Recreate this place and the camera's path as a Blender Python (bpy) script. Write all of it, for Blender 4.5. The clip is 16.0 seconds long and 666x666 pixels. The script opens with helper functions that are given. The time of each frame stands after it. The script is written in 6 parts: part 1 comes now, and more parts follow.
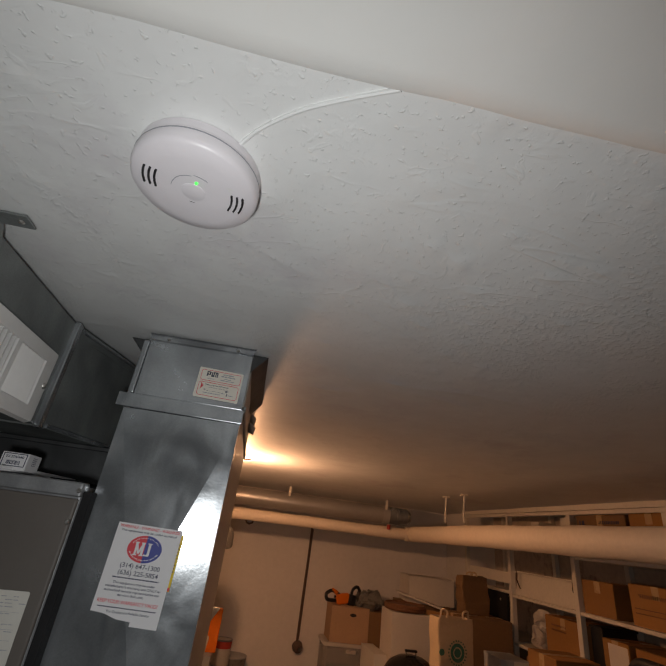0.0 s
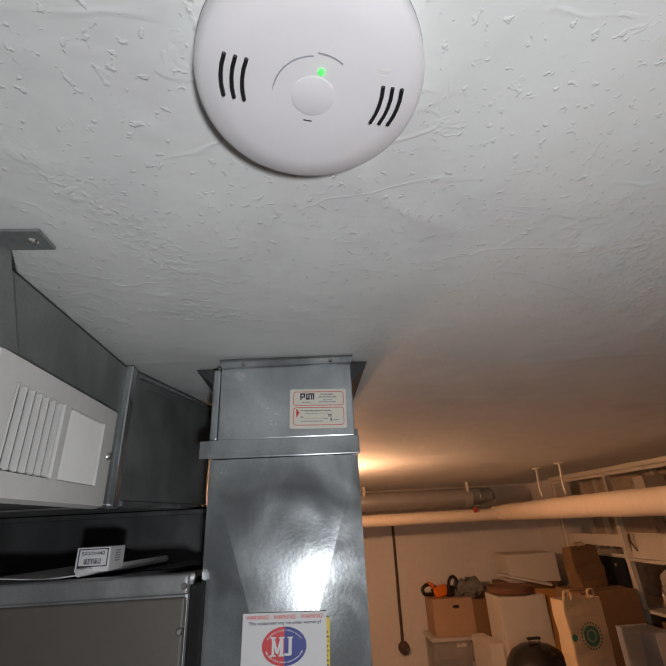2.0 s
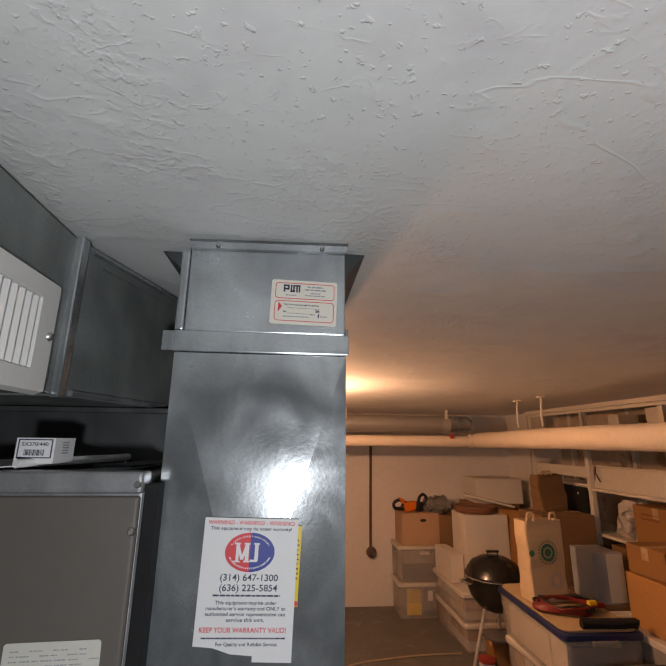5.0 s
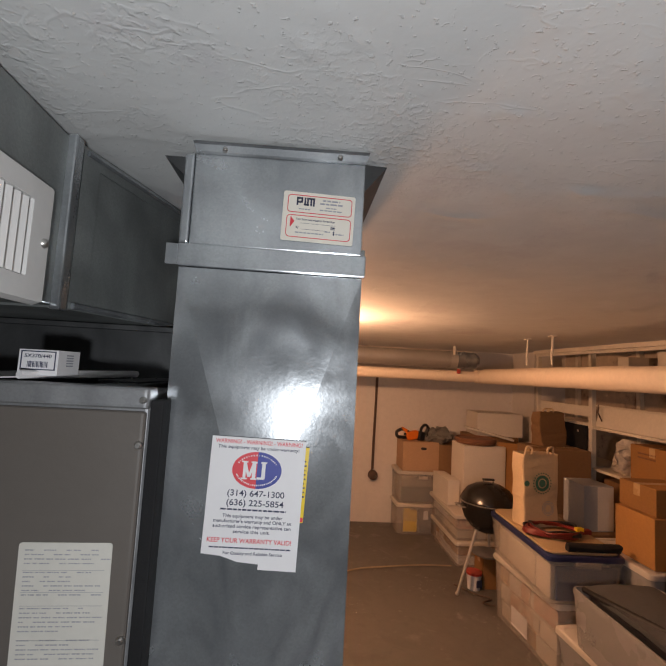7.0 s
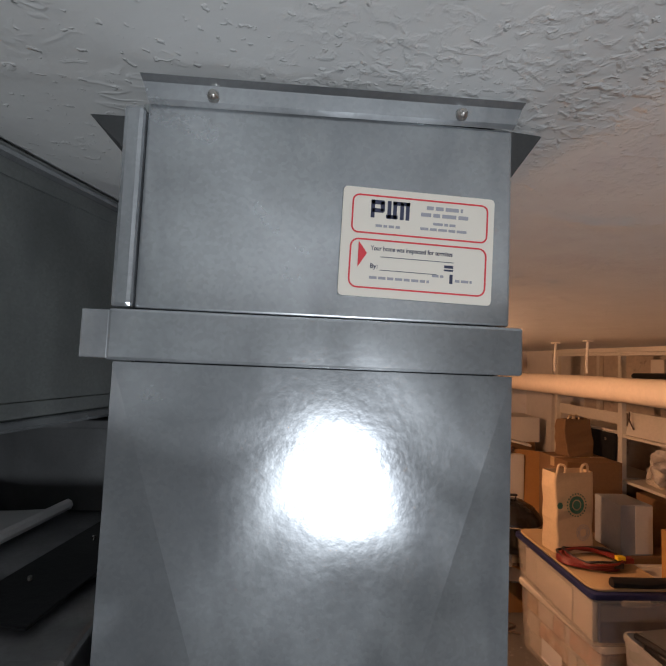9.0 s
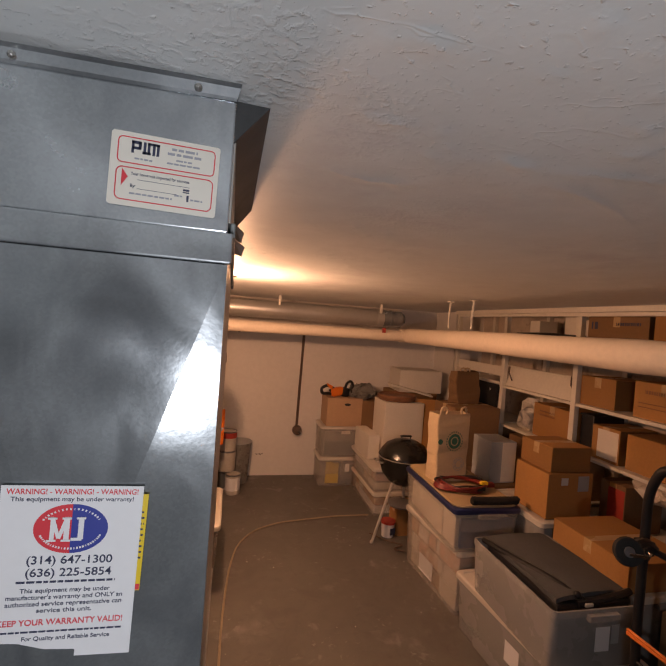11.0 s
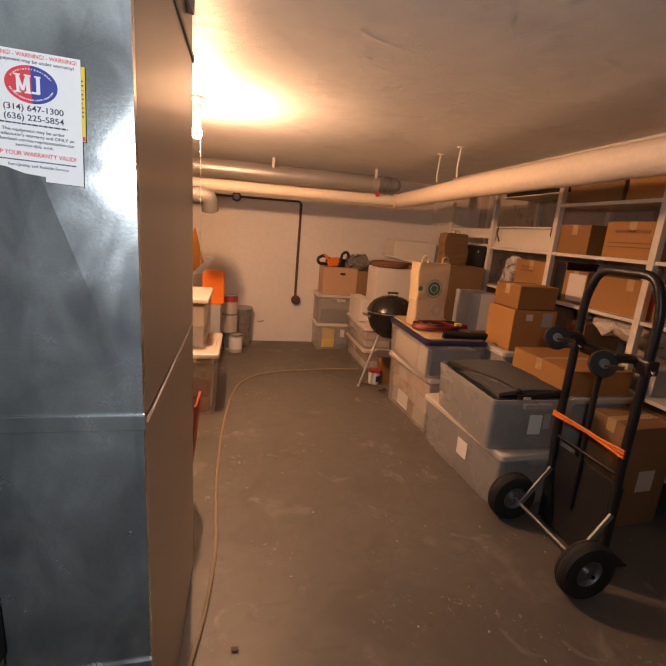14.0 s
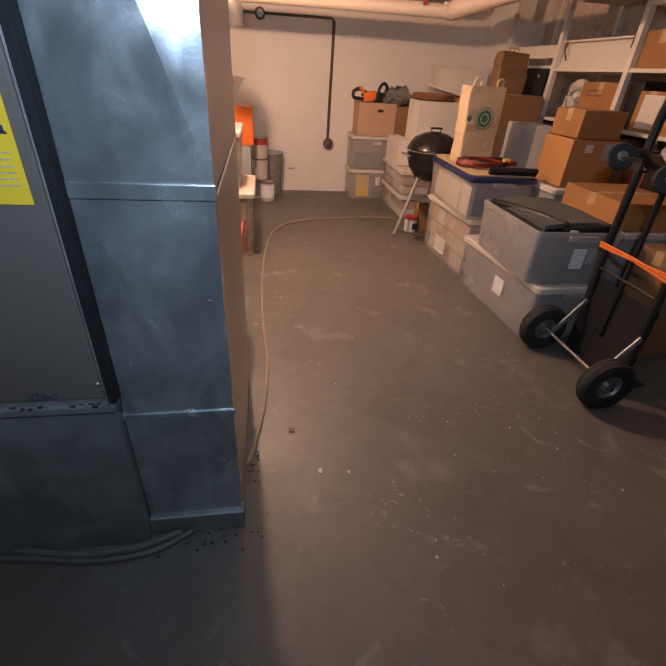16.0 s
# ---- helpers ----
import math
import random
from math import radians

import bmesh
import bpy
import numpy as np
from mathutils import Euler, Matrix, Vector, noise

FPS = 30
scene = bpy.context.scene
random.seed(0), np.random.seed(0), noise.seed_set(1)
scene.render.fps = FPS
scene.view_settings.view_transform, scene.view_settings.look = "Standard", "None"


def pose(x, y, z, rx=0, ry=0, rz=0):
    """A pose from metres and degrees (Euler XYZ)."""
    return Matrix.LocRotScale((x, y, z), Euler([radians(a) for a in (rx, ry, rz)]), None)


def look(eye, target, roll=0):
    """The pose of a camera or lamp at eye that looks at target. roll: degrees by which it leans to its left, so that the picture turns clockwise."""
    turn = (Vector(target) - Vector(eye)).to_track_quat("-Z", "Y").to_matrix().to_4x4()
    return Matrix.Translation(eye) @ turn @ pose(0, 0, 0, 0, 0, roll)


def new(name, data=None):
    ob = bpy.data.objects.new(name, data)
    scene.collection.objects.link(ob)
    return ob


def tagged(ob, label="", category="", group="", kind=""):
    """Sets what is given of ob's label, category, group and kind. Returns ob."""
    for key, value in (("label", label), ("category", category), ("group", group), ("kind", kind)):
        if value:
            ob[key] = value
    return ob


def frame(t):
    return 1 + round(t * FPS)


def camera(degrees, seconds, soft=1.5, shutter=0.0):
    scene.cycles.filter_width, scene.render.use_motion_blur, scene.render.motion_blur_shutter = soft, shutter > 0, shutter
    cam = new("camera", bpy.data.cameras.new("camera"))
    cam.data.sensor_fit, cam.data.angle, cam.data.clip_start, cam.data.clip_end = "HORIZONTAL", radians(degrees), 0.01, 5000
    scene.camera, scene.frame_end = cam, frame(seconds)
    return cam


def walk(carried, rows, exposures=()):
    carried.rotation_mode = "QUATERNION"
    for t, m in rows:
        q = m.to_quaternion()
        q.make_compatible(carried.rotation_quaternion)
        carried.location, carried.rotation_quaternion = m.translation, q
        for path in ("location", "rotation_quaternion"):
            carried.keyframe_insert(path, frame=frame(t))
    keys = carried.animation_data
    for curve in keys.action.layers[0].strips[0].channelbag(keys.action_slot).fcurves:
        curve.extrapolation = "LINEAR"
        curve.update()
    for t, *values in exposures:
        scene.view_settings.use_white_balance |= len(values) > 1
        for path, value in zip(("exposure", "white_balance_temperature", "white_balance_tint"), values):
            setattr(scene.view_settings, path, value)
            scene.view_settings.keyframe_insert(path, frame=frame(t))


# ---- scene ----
cam = camera(76.3, 16.0)
PATH = [
    (0, (-0.041, 0.006, 1.64), (0.196, 1.798, 2.495), 7.5),
    (0.5, (-0.058, 0.022, 1.656), (0.13, 1.834, 2.48), 7.9),
    (1, (-0.083, 0.054, 1.676), (0.076, 1.876, 2.484), 6.9),
    (1.5, (-0.129, 0.185, 1.705), (0.017, 2.01, 2.51), -0.2),
    (2, (-0.189, 0.243, 1.738), (-0.059, 2.065, 2.551), -3.0),
    (2.5, (-0.173, 0.303, 1.717), (-0.043, 2.123, 2.535), -1.2),
    (3, (-0.158, 0.307, 1.701), (-0.015, 2.126, 2.52), 0.4),
    (3.5, (-0.154, 0.312, 1.717), (0.013, 2.139, 2.514), 0.5),
    (4, (-0.154, 0.319, 1.717), (0.029, 2.17, 2.452), 0.6),
    (4.5, (-0.169, 0.357, 1.726), (0.015, 2.251, 2.342), 0.7),
    (5, (-0.18, 0.381, 1.719), (-0.004, 2.311, 2.213), 0.7),
    (5.2, (-0.179, 0.391, 1.703), (-0.006, 2.334, 2.146), 1.0),
    (7.3, (-0.183, 0.425, 1.711), (-0.040, 2.413, 1.886), 3.2),
    (7.5, (-0.191, 0.425, 1.709), (-0.049, 2.412, 1.892), 3.2),
    (8, (-0.204, 0.516, 1.770), (-0.061, 2.504, 1.930), 3.9),
    (8.5, (-0.241, 0.704, 1.842), (-0.091, 2.693, 1.990), 2.8),
    (9, (-0.249, 0.76, 1.857), (-0.078, 2.747, 1.982), 2.4),
    (9.5, (-0.175, 0.733, 1.851), (0.153, 2.703, 1.96), 2.0),
    (10, (-0.112, 0.652, 1.799), (0.345, 2.598, 1.854), 2.3),
    (10.2, (-0.107, 0.61, 1.795), (0.362, 2.555, 1.791), 4.2),
    (12.3, (-0.03, 0.524, 1.76), (0.399, 2.476, 1.704), 3.0),
    (12.5, (-0.016, 0.503, 1.737), (0.413, 2.456, 1.676), 2.1),
    (13, (0.04, 0.439, 1.608), (0.472, 2.39, 1.513), 3.1),
    (13.5, (0.078, 0.343, 1.468), (0.515, 2.272, 1.175), 4.5),
    (14, (0.069, 0.279, 1.398), (0.5, 2.175, 0.931), 4.5),
    (14.5, (0.026, 0.229, 1.369), (0.438, 2.105, 0.813), 3.2),
    (15, (0.006, 0.206, 1.329), (0.395, 2.049, 0.655), 2.6),
    (15.5, (-0.008, 0.192, 1.284), (0.336, 1.958, 0.409), 3.4),
    (16, (-0.004, 0.19, 1.244), (0.299, 1.866, 0.196), 3.9),
]
walk(cam, [(t, look(eye, target, roll)) for t, eye, target, roll in PATH],
     [(0, -1.2, 6950, 12), (1.2, -1.0, 6900, 12), (2, -0.65, 6750, 11), (3.5, -0.4, 6700, 12), (5.2, -0.28, 6700, 12), (7.4, -0.03, 6650, 13), (8, 0.12, 6550, 13), (8.5, 0.2, 6500, 11), (9, -0.15, 6450, 12), (9.6, -0.4, 6500, 13), (10.2, -0.3, 6550, 14), (12.3, -0.25, 6500, 15), (13, 0.12, 6550, 13), (14.5, 0.34, 6300, 9), (15.5, 0.44, 5480, 6.3), (16, 0.66, 5100, 5)])

# ---------------------------------------------------------------- light
world = bpy.data.worlds.new("world")
scene.world = world
world.use_nodes = True
world.node_tree.nodes["Background"].inputs["Color"].default_value = (0.5, 0.55, 0.65, 1)
world.node_tree.nodes["Background"].inputs["Strength"].default_value = 0.02

# the light of the phone that films, held where its path begins, throwing a wide soft beam forwards
torch = new("phone_light", bpy.data.lights.new("phone_light", "SPOT"))
torch.data.energy, torch.data.color, torch.data.shadow_soft_size = 28.0, (0.89, 0.945, 0.99), 0.03
torch.data.spot_size, torch.data.spot_blend = radians(175), 1.0
torch.matrix_world = look((-0.095, 0.01, 1.565), (-0.045, 1.01, 1.74))
BULB = Vector((-0.19, 2.92, 1.868))
BULB_STRENGTH = 2250.0


# ---------------------------------------------------------------- materials
def mat(name, base, rough=0.6, metal=0.0, vary=0.12, scale=6.0, fine=60.0, bump=0.15, bump_scale=80.0, rough_vary=0.1,
        stain=None, stain_scale=3.0, stain_at=0.62, random_value=0.0, see=0.0):
    """A surface with variation at two scales, optional stains, and fine relief."""
    m = bpy.data.materials.new(name)
    m.use_nodes = True
    nt = m.node_tree
    n, l = nt.nodes, nt.links
    b = n["Principled BSDF"]
    co = n.new("ShaderNodeTexCoord")

    def noise_node(s, detail=4.0, rgh=0.6):
        t = n.new("ShaderNodeTexNoise")
        t.inputs["Scale"].default_value, t.inputs["Detail"].default_value, t.inputs["Roughness"].default_value = s, detail, rgh
        l.new(co.outputs["Object"], t.inputs["Vector"])
        return t

    big, small = noise_node(scale), noise_node(fine)
    add = n.new("ShaderNodeMath")
    add.operation = "ADD"
    l.new(big.outputs["Fac"], add.inputs[0])
    l.new(small.outputs["Fac"], add.inputs[1])
    mp = n.new("ShaderNodeMapRange")
    mp.inputs["From Min"].default_value, mp.inputs["From Max"].default_value = 0.6, 1.4
    mp.inputs["To Min"].default_value, mp.inputs["To Max"].default_value = 1 - vary, 1 + vary
    l.new(add.outputs[0], mp.inputs["Value"])
    hsv = n.new("ShaderNodeHueSaturation")
    hsv.inputs["Color"].default_value = (*base, 1)
    l.new(mp.outputs[0], hsv.inputs["Value"])
    if random_value:
        info = n.new("ShaderNodeObjectInfo")
        mr = n.new("ShaderNodeMapRange")
        mr.inputs["To Min"].default_value, mr.inputs["To Max"].default_value = 1 - random_value, 1 + random_value
        l.new(info.outputs["Random"], mr.inputs["Value"])
        mul = n.new("ShaderNodeMath")
        mul.operation = "MULTIPLY"
        l.new(mp.outputs[0], mul.inputs[0])
        l.new(mr.outputs[0], mul.inputs[1])
        l.new(mul.outputs[0], hsv.inputs["Value"])
    col = hsv.outputs["Color"]
    if stain:
        st = noise_node(stain_scale, 6.0, 0.65)
        ramp = n.new("ShaderNodeMapRange")
        ramp.inputs["From Min"].default_value, ramp.inputs["From Max"].default_value = stain_at, stain_at + 0.12
        l.new(st.outputs["Fac"], ramp.inputs["Value"])
        mix = n.new("ShaderNodeMix")
        mix.data_type = "RGBA"
        l.new(ramp.outputs[0], mix.inputs["Factor"])
        l.new(col, mix.inputs["A"])
        mix.inputs["B"].default_value = (*stain, 1)
        col = mix.outputs["Result"]
    l.new(col, b.inputs["Base Color"])
    rr = n.new("ShaderNodeMapRange")
    rr.inputs["From Min"].default_value, rr.inputs["From Max"].default_value = 0.3, 0.7
    rr.inputs["To Min"].default_value, rr.inputs["To Max"].default_value = max(0.02, rough - rough_vary), min(1, rough + rough_vary)
    l.new(big.outputs["Fac"], rr.inputs["Value"])
    l.new(rr.outputs[0], b.inputs["Roughness"])
    b.inputs["Metallic"].default_value = metal
    b.inputs["Alpha"].default_value = 1.0 - see
    if bump:
        bt = noise_node(bump_scale, 5.0, 0.6)
        bn = n.new("ShaderNodeBump")
        bn.inputs["Strength"].default_value, bn.inputs["Distance"].default_value = bump, 0.01
        l.new(bt.outputs["Fac"], bn.inputs["Height"])
        l.new(bn.outputs["Normal"], b.inputs["Normal"])
    return m


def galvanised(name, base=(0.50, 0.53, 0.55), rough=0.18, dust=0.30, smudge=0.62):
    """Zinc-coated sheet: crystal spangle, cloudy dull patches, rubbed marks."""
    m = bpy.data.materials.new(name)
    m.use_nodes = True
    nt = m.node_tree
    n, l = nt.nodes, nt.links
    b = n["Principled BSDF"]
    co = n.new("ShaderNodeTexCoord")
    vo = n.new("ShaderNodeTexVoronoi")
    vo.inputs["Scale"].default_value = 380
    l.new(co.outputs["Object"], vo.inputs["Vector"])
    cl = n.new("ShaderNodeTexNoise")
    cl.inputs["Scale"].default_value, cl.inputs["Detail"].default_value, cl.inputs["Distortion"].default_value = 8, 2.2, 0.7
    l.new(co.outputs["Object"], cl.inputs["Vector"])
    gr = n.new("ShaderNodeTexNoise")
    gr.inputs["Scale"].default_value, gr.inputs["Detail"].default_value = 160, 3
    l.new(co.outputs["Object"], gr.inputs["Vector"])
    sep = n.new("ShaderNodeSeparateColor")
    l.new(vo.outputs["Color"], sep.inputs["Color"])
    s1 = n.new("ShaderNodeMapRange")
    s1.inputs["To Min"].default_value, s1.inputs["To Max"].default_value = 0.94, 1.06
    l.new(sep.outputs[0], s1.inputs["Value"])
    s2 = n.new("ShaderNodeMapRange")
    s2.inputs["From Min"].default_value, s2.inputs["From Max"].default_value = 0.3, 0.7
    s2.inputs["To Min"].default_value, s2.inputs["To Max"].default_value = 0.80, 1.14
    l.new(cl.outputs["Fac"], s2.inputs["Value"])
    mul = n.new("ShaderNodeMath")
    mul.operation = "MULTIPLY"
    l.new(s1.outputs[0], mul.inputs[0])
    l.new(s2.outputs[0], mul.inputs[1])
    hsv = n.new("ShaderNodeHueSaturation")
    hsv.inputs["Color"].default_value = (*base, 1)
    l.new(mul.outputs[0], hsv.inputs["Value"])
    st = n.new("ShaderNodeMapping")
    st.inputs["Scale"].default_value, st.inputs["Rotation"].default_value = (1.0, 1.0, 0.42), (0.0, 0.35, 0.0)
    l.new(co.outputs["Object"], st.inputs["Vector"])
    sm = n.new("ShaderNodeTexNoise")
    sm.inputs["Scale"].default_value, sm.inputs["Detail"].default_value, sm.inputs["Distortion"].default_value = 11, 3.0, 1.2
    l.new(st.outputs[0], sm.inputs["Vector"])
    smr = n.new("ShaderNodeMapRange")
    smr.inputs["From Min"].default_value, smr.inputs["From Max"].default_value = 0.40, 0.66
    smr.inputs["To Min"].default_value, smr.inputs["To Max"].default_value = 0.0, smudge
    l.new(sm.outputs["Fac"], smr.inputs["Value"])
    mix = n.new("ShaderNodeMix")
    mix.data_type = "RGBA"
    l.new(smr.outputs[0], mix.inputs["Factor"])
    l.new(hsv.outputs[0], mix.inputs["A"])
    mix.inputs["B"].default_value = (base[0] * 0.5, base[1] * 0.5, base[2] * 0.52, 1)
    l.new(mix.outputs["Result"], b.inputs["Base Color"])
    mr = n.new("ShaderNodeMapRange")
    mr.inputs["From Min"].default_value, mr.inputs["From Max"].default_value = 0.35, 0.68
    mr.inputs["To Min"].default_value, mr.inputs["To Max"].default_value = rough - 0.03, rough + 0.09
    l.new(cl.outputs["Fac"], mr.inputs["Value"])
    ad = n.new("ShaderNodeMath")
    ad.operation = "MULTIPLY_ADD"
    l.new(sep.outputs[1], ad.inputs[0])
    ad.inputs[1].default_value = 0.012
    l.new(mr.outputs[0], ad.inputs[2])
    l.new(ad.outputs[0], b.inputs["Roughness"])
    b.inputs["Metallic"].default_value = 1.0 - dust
    bn = n.new("ShaderNodeBump")
    bn.inputs["Strength"].default_value, bn.inputs["Distance"].default_value = 0.022, 0.004
    l.new(gr.outputs["Fac"], bn.inputs["Height"])
    l.new(bn.outputs["Normal"], b.inputs["Normal"])
    return m


def glow(name, colour, strength):
    m = bpy.data.materials.new(name)
    m.use_nodes = True
    b = m.node_tree.nodes["Principled BSDF"]
    b.inputs["Base Color"].default_value = (*colour, 1)
    b.inputs["Emission Color"].default_value = (*colour, 1)
    b.inputs["Emission Strength"].default_value = strength
    return m


M = {}


def plaster():
    """Painted hand-trowelled plaster: smooth areas, thin curved trowel ridges, patches of spatter."""
    m = mat("painted_plaster_ceiling", (0.80, 0.81, 0.80), 0.58, vary=0.07, scale=1.5, fine=10, bump=0, stain=(0.73, 0.72, 0.73), stain_scale=2.6, stain_at=0.56)
    n, l = m.node_tree.nodes, m.node_tree.links
    co = n.new("ShaderNodeTexCoord")
    mp = n.new("ShaderNodeMapping")
    mp.inputs["Scale"].default_value, mp.inputs["Rotation"].default_value = (1.0, 2.3, 1.0), (0, 0, 0.35)
    l.new(co.outputs["Object"], mp.inputs["Vector"])

    def field(s, detail, vec, distortion=0.0):
        t = n.new("ShaderNodeTexNoise")
        t.inputs["Scale"].default_value, t.inputs["Detail"].default_value, t.inputs["Distortion"].default_value = s, detail, distortion
        l.new(vec, t.inputs["Vector"])
        return t.outputs["Fac"]

    def ramp(v, a, b):
        r = n.new("ShaderNodeMapRange")
        r.interpolation_type = "SMOOTHSTEP"
        r.inputs["From Min"].default_value, r.inputs["From Max"].default_value = a, b
        l.new(v, r.inputs["Value"])
        return r.outputs[0]

    def maths(op, a, b):
        k = n.new("ShaderNodeMath")
        k.operation = op
        for i, v in enumerate((a, b)):
            if isinstance(v, float):
                k.inputs[i].default_value = v
            else:
                l.new(v, k.inputs[i])
        return k.outputs[0]

    total = None
    for s, width, weight, lo in ((1.3, 0.007, 0.34, 0.50), (3.1, 0.013, 0.30, 0.52), (8.0, 0.026, 0.24, 0.54)):
        f = field(s, 3.5, mp.outputs[0], 0.5)
        off = maths("ABSOLUTE", maths("SUBTRACT", f, 0.5), 0.0)
        line = ramp(off, width, 0.0)
        keep = ramp(field(s * 1.7, 2.0, co.outputs["Object"]), lo, lo + 0.12)
        term = maths("MULTIPLY", maths("MULTIPLY", line, keep), weight)
        total = term if total is None else maths("ADD", total, term)
    plain = co.outputs["Object"]
    crust = ramp(field(3.0, 5.0, plain, 0.6), 0.47, 0.66)
    total = maths("ADD", total, maths("MULTIPLY", maths("MULTIPLY", ramp(field(95.0, 6.0, plain, 0.3), 0.45, 0.70), crust), 0.85))
    total = maths("ADD", total, maths("MULTIPLY", ramp(field(30.0, 5.0, plain, 0.8), 0.64, 0.72), 0.30))
    total = maths("ADD", total, maths("MULTIPLY", ramp(field(110.0, 3.0, plain), 0.62, 0.70), 0.55))
    total = maths("ADD", total, maths("MULTIPLY", field(6.0, 4.0, plain, 0.4), 0.55))
    total = maths("ADD", total, maths("MULTIPLY", field(55.0, 6.0, plain), 0.30))
    bn = n.new("ShaderNodeBump")
    bn.inputs["Strength"].default_value, bn.inputs["Distance"].default_value = 0.46, 0.0030
    l.new(total, bn.inputs["Height"])
    l.new(bn.outputs["Normal"], n["Principled BSDF"].inputs["Normal"])
    return m


M["ceiling"] = plaster()
M["soffit"] = mat("fresh_white_paint", (0.84, 0.84, 0.81), 0.55, vary=0.03, scale=2, fine=12, bump=0.06, bump_scale=20)
M["wall"] = mat("cream_painted_wall", (0.77, 0.72, 0.67), 0.7, vary=0.06, scale=1.2, fine=20, bump=0.3, bump_scale=40, stain=(0.6, 0.5, 0.4), stain_scale=2.0, stain_at=0.66)
M["wall_stained"] = mat("stained_bare_masonry", (0.56, 0.47, 0.38), 0.8, vary=0.2, scale=2.5, fine=25, bump=0.4, bump_scale=30, stain=(0.20, 0.14, 0.11), stain_scale=3.5, stain_at=0.58)
M["wall_unseen"] = mat("unseen_wall_dark_grey", (0.13, 0.12, 0.112), 0.8, vary=0.12, scale=1.5, fine=25, bump=0.3, bump_scale=30)
M["floor"] = mat("grey_brown_concrete_floor", (0.132, 0.121, 0.106), 0.5, vary=0.14, scale=1.6, fine=9, bump=0.05, bump_scale=26, stain=(0.20, 0.187, 0.17), stain_scale=2.6, stain_at=0.57)


def add_floor_marks(m):
    """Pale paint splashes in loose clusters, and dark dirt veins and blotches, over the concrete."""
    n, l = m.node_tree.nodes, m.node_tree.links
    bs = n["Principled BSDF"]
    col = bs.inputs["Base Color"].links[0].from_socket
    co = n.new("ShaderNodeTexCoord")

    def field(s, detail, distortion=0.0, lo=0.5, hi=0.6):
        t = n.new("ShaderNodeTexNoise")
        t.inputs["Scale"].default_value, t.inputs["Detail"].default_value, t.inputs["Distortion"].default_value = s, detail, distortion
        l.new(co.outputs["Object"], t.inputs["Vector"])
        r = n.new("ShaderNodeMapRange")
        r.interpolation_type = "SMOOTHSTEP"
        r.inputs["From Min"].default_value, r.inputs["From Max"].default_value = lo, hi
        l.new(t.outputs["Fac"], r.inputs["Value"])
        return r.outputs[0]

    def times(a, b):
        k = n.new("ShaderNodeMath")
        k.operation = "MULTIPLY"
        l.new(a, k.inputs[0])
        if isinstance(b, float):
            k.inputs[1].default_value = b
        else:
            l.new(b, k.inputs[1])
        return k.outputs[0]

    def over(col, fac, tint):
        mix = n.new("ShaderNodeMix")
        mix.data_type = "RGBA"
        l.new(fac, mix.inputs["Factor"])
        l.new(col, mix.inputs["A"])
        mix.inputs["B"].default_value = (*tint, 1)
        return mix.outputs["Result"]

    col = over(col, times(field(2.1, 5.0, 1.2, 0.50, 0.64), 0.32), (0.085, 0.074, 0.064))
    col = over(col, times(field(9.0, 6.0, 1.8, 0.56, 0.66), 0.28), (0.095, 0.085, 0.075))
    col = over(col, times(times(field(34.0, 5.0, 0.8, 0.60, 0.70), field(3.1, 3.0, 0.5, 0.52, 0.64)), 0.45), (0.40, 0.385, 0.36))
    col = over(col, times(field(5.2, 6.0, 1.0, 0.63, 0.70), 0.35), (0.30, 0.285, 0.26))
    l.new(col, bs.inputs["Base Color"])


add_floor_marks(M["floor"])
M["galv"] = galvanised("galvanised_sheet")
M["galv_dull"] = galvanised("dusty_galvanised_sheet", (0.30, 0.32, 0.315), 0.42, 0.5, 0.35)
M["galv_dark"] = galvanised("soot_greyed_sheet", (0.24, 0.245, 0.245), 0.40, 0.6)
M["galv_black"] = galvanised("near_black_sheet", (0.085, 0.088, 0.09), 0.5, 0.7)
M["galv_side"] = mat("smooth_galvanised_side", (0.50, 0.48, 0.45), 0.38, 0.45, vary=0.03, scale=1.2, fine=9, bump=0, rough_vary=0.03)
M["galv_pipe"] = mat("smooth_dull_duct_sheet", (0.44, 0.42, 0.39), 0.38, 0.5, vary=0.08, scale=3.0, fine=25, bump=0.01, bump_scale=14)
M["flue"] = mat("greyed_flue_sheet", (0.085, 0.082, 0.078), 0.58, 0.25, vary=0.10, scale=5.0, fine=25, bump=0.02, bump_scale=14)
M["furnace"] = mat("grey_brown_enamel", (0.140, 0.124, 0.110), 0.42, vary=0.05, scale=3, fine=30, bump=0.04, bump_scale=120)
M["edge_steel"] = galvanised("furnace_edge_steel", (0.42, 0.43, 0.44), 0.42, 0.4)
M["dark_steel"] = mat("dark_rubber_strip", (0.03, 0.032, 0.035), 0.6, vary=0.3, bump=0.2)
M["white_metal"] = mat("white_enamel_register", (0.80, 0.79, 0.77), 0.4, vary=0.04, bump=0.03)
M["screw"] = mat("zinc_screw", (0.6, 0.58, 0.55), 0.3, 0.9, bump=0.05)
M["plastic_white"] = mat("white_plastic", (0.80, 0.77, 0.80), 0.38, vary=0.03, scale=4, fine=30, bump=0.02)
M["black"] = mat("black_plastic", (0.015, 0.015, 0.017), 0.4, vary=0.2, bump=0.06)
M["black_steel"] = mat("black_powder_coated_steel", (0.016, 0.016, 0.018), 0.38, vary=0.2, bump=0.06, bump_scale=160)
M["rubber"] = mat("black_rubber", (0.022, 0.021, 0.02), 0.75, vary=0.25, bump=0.2)
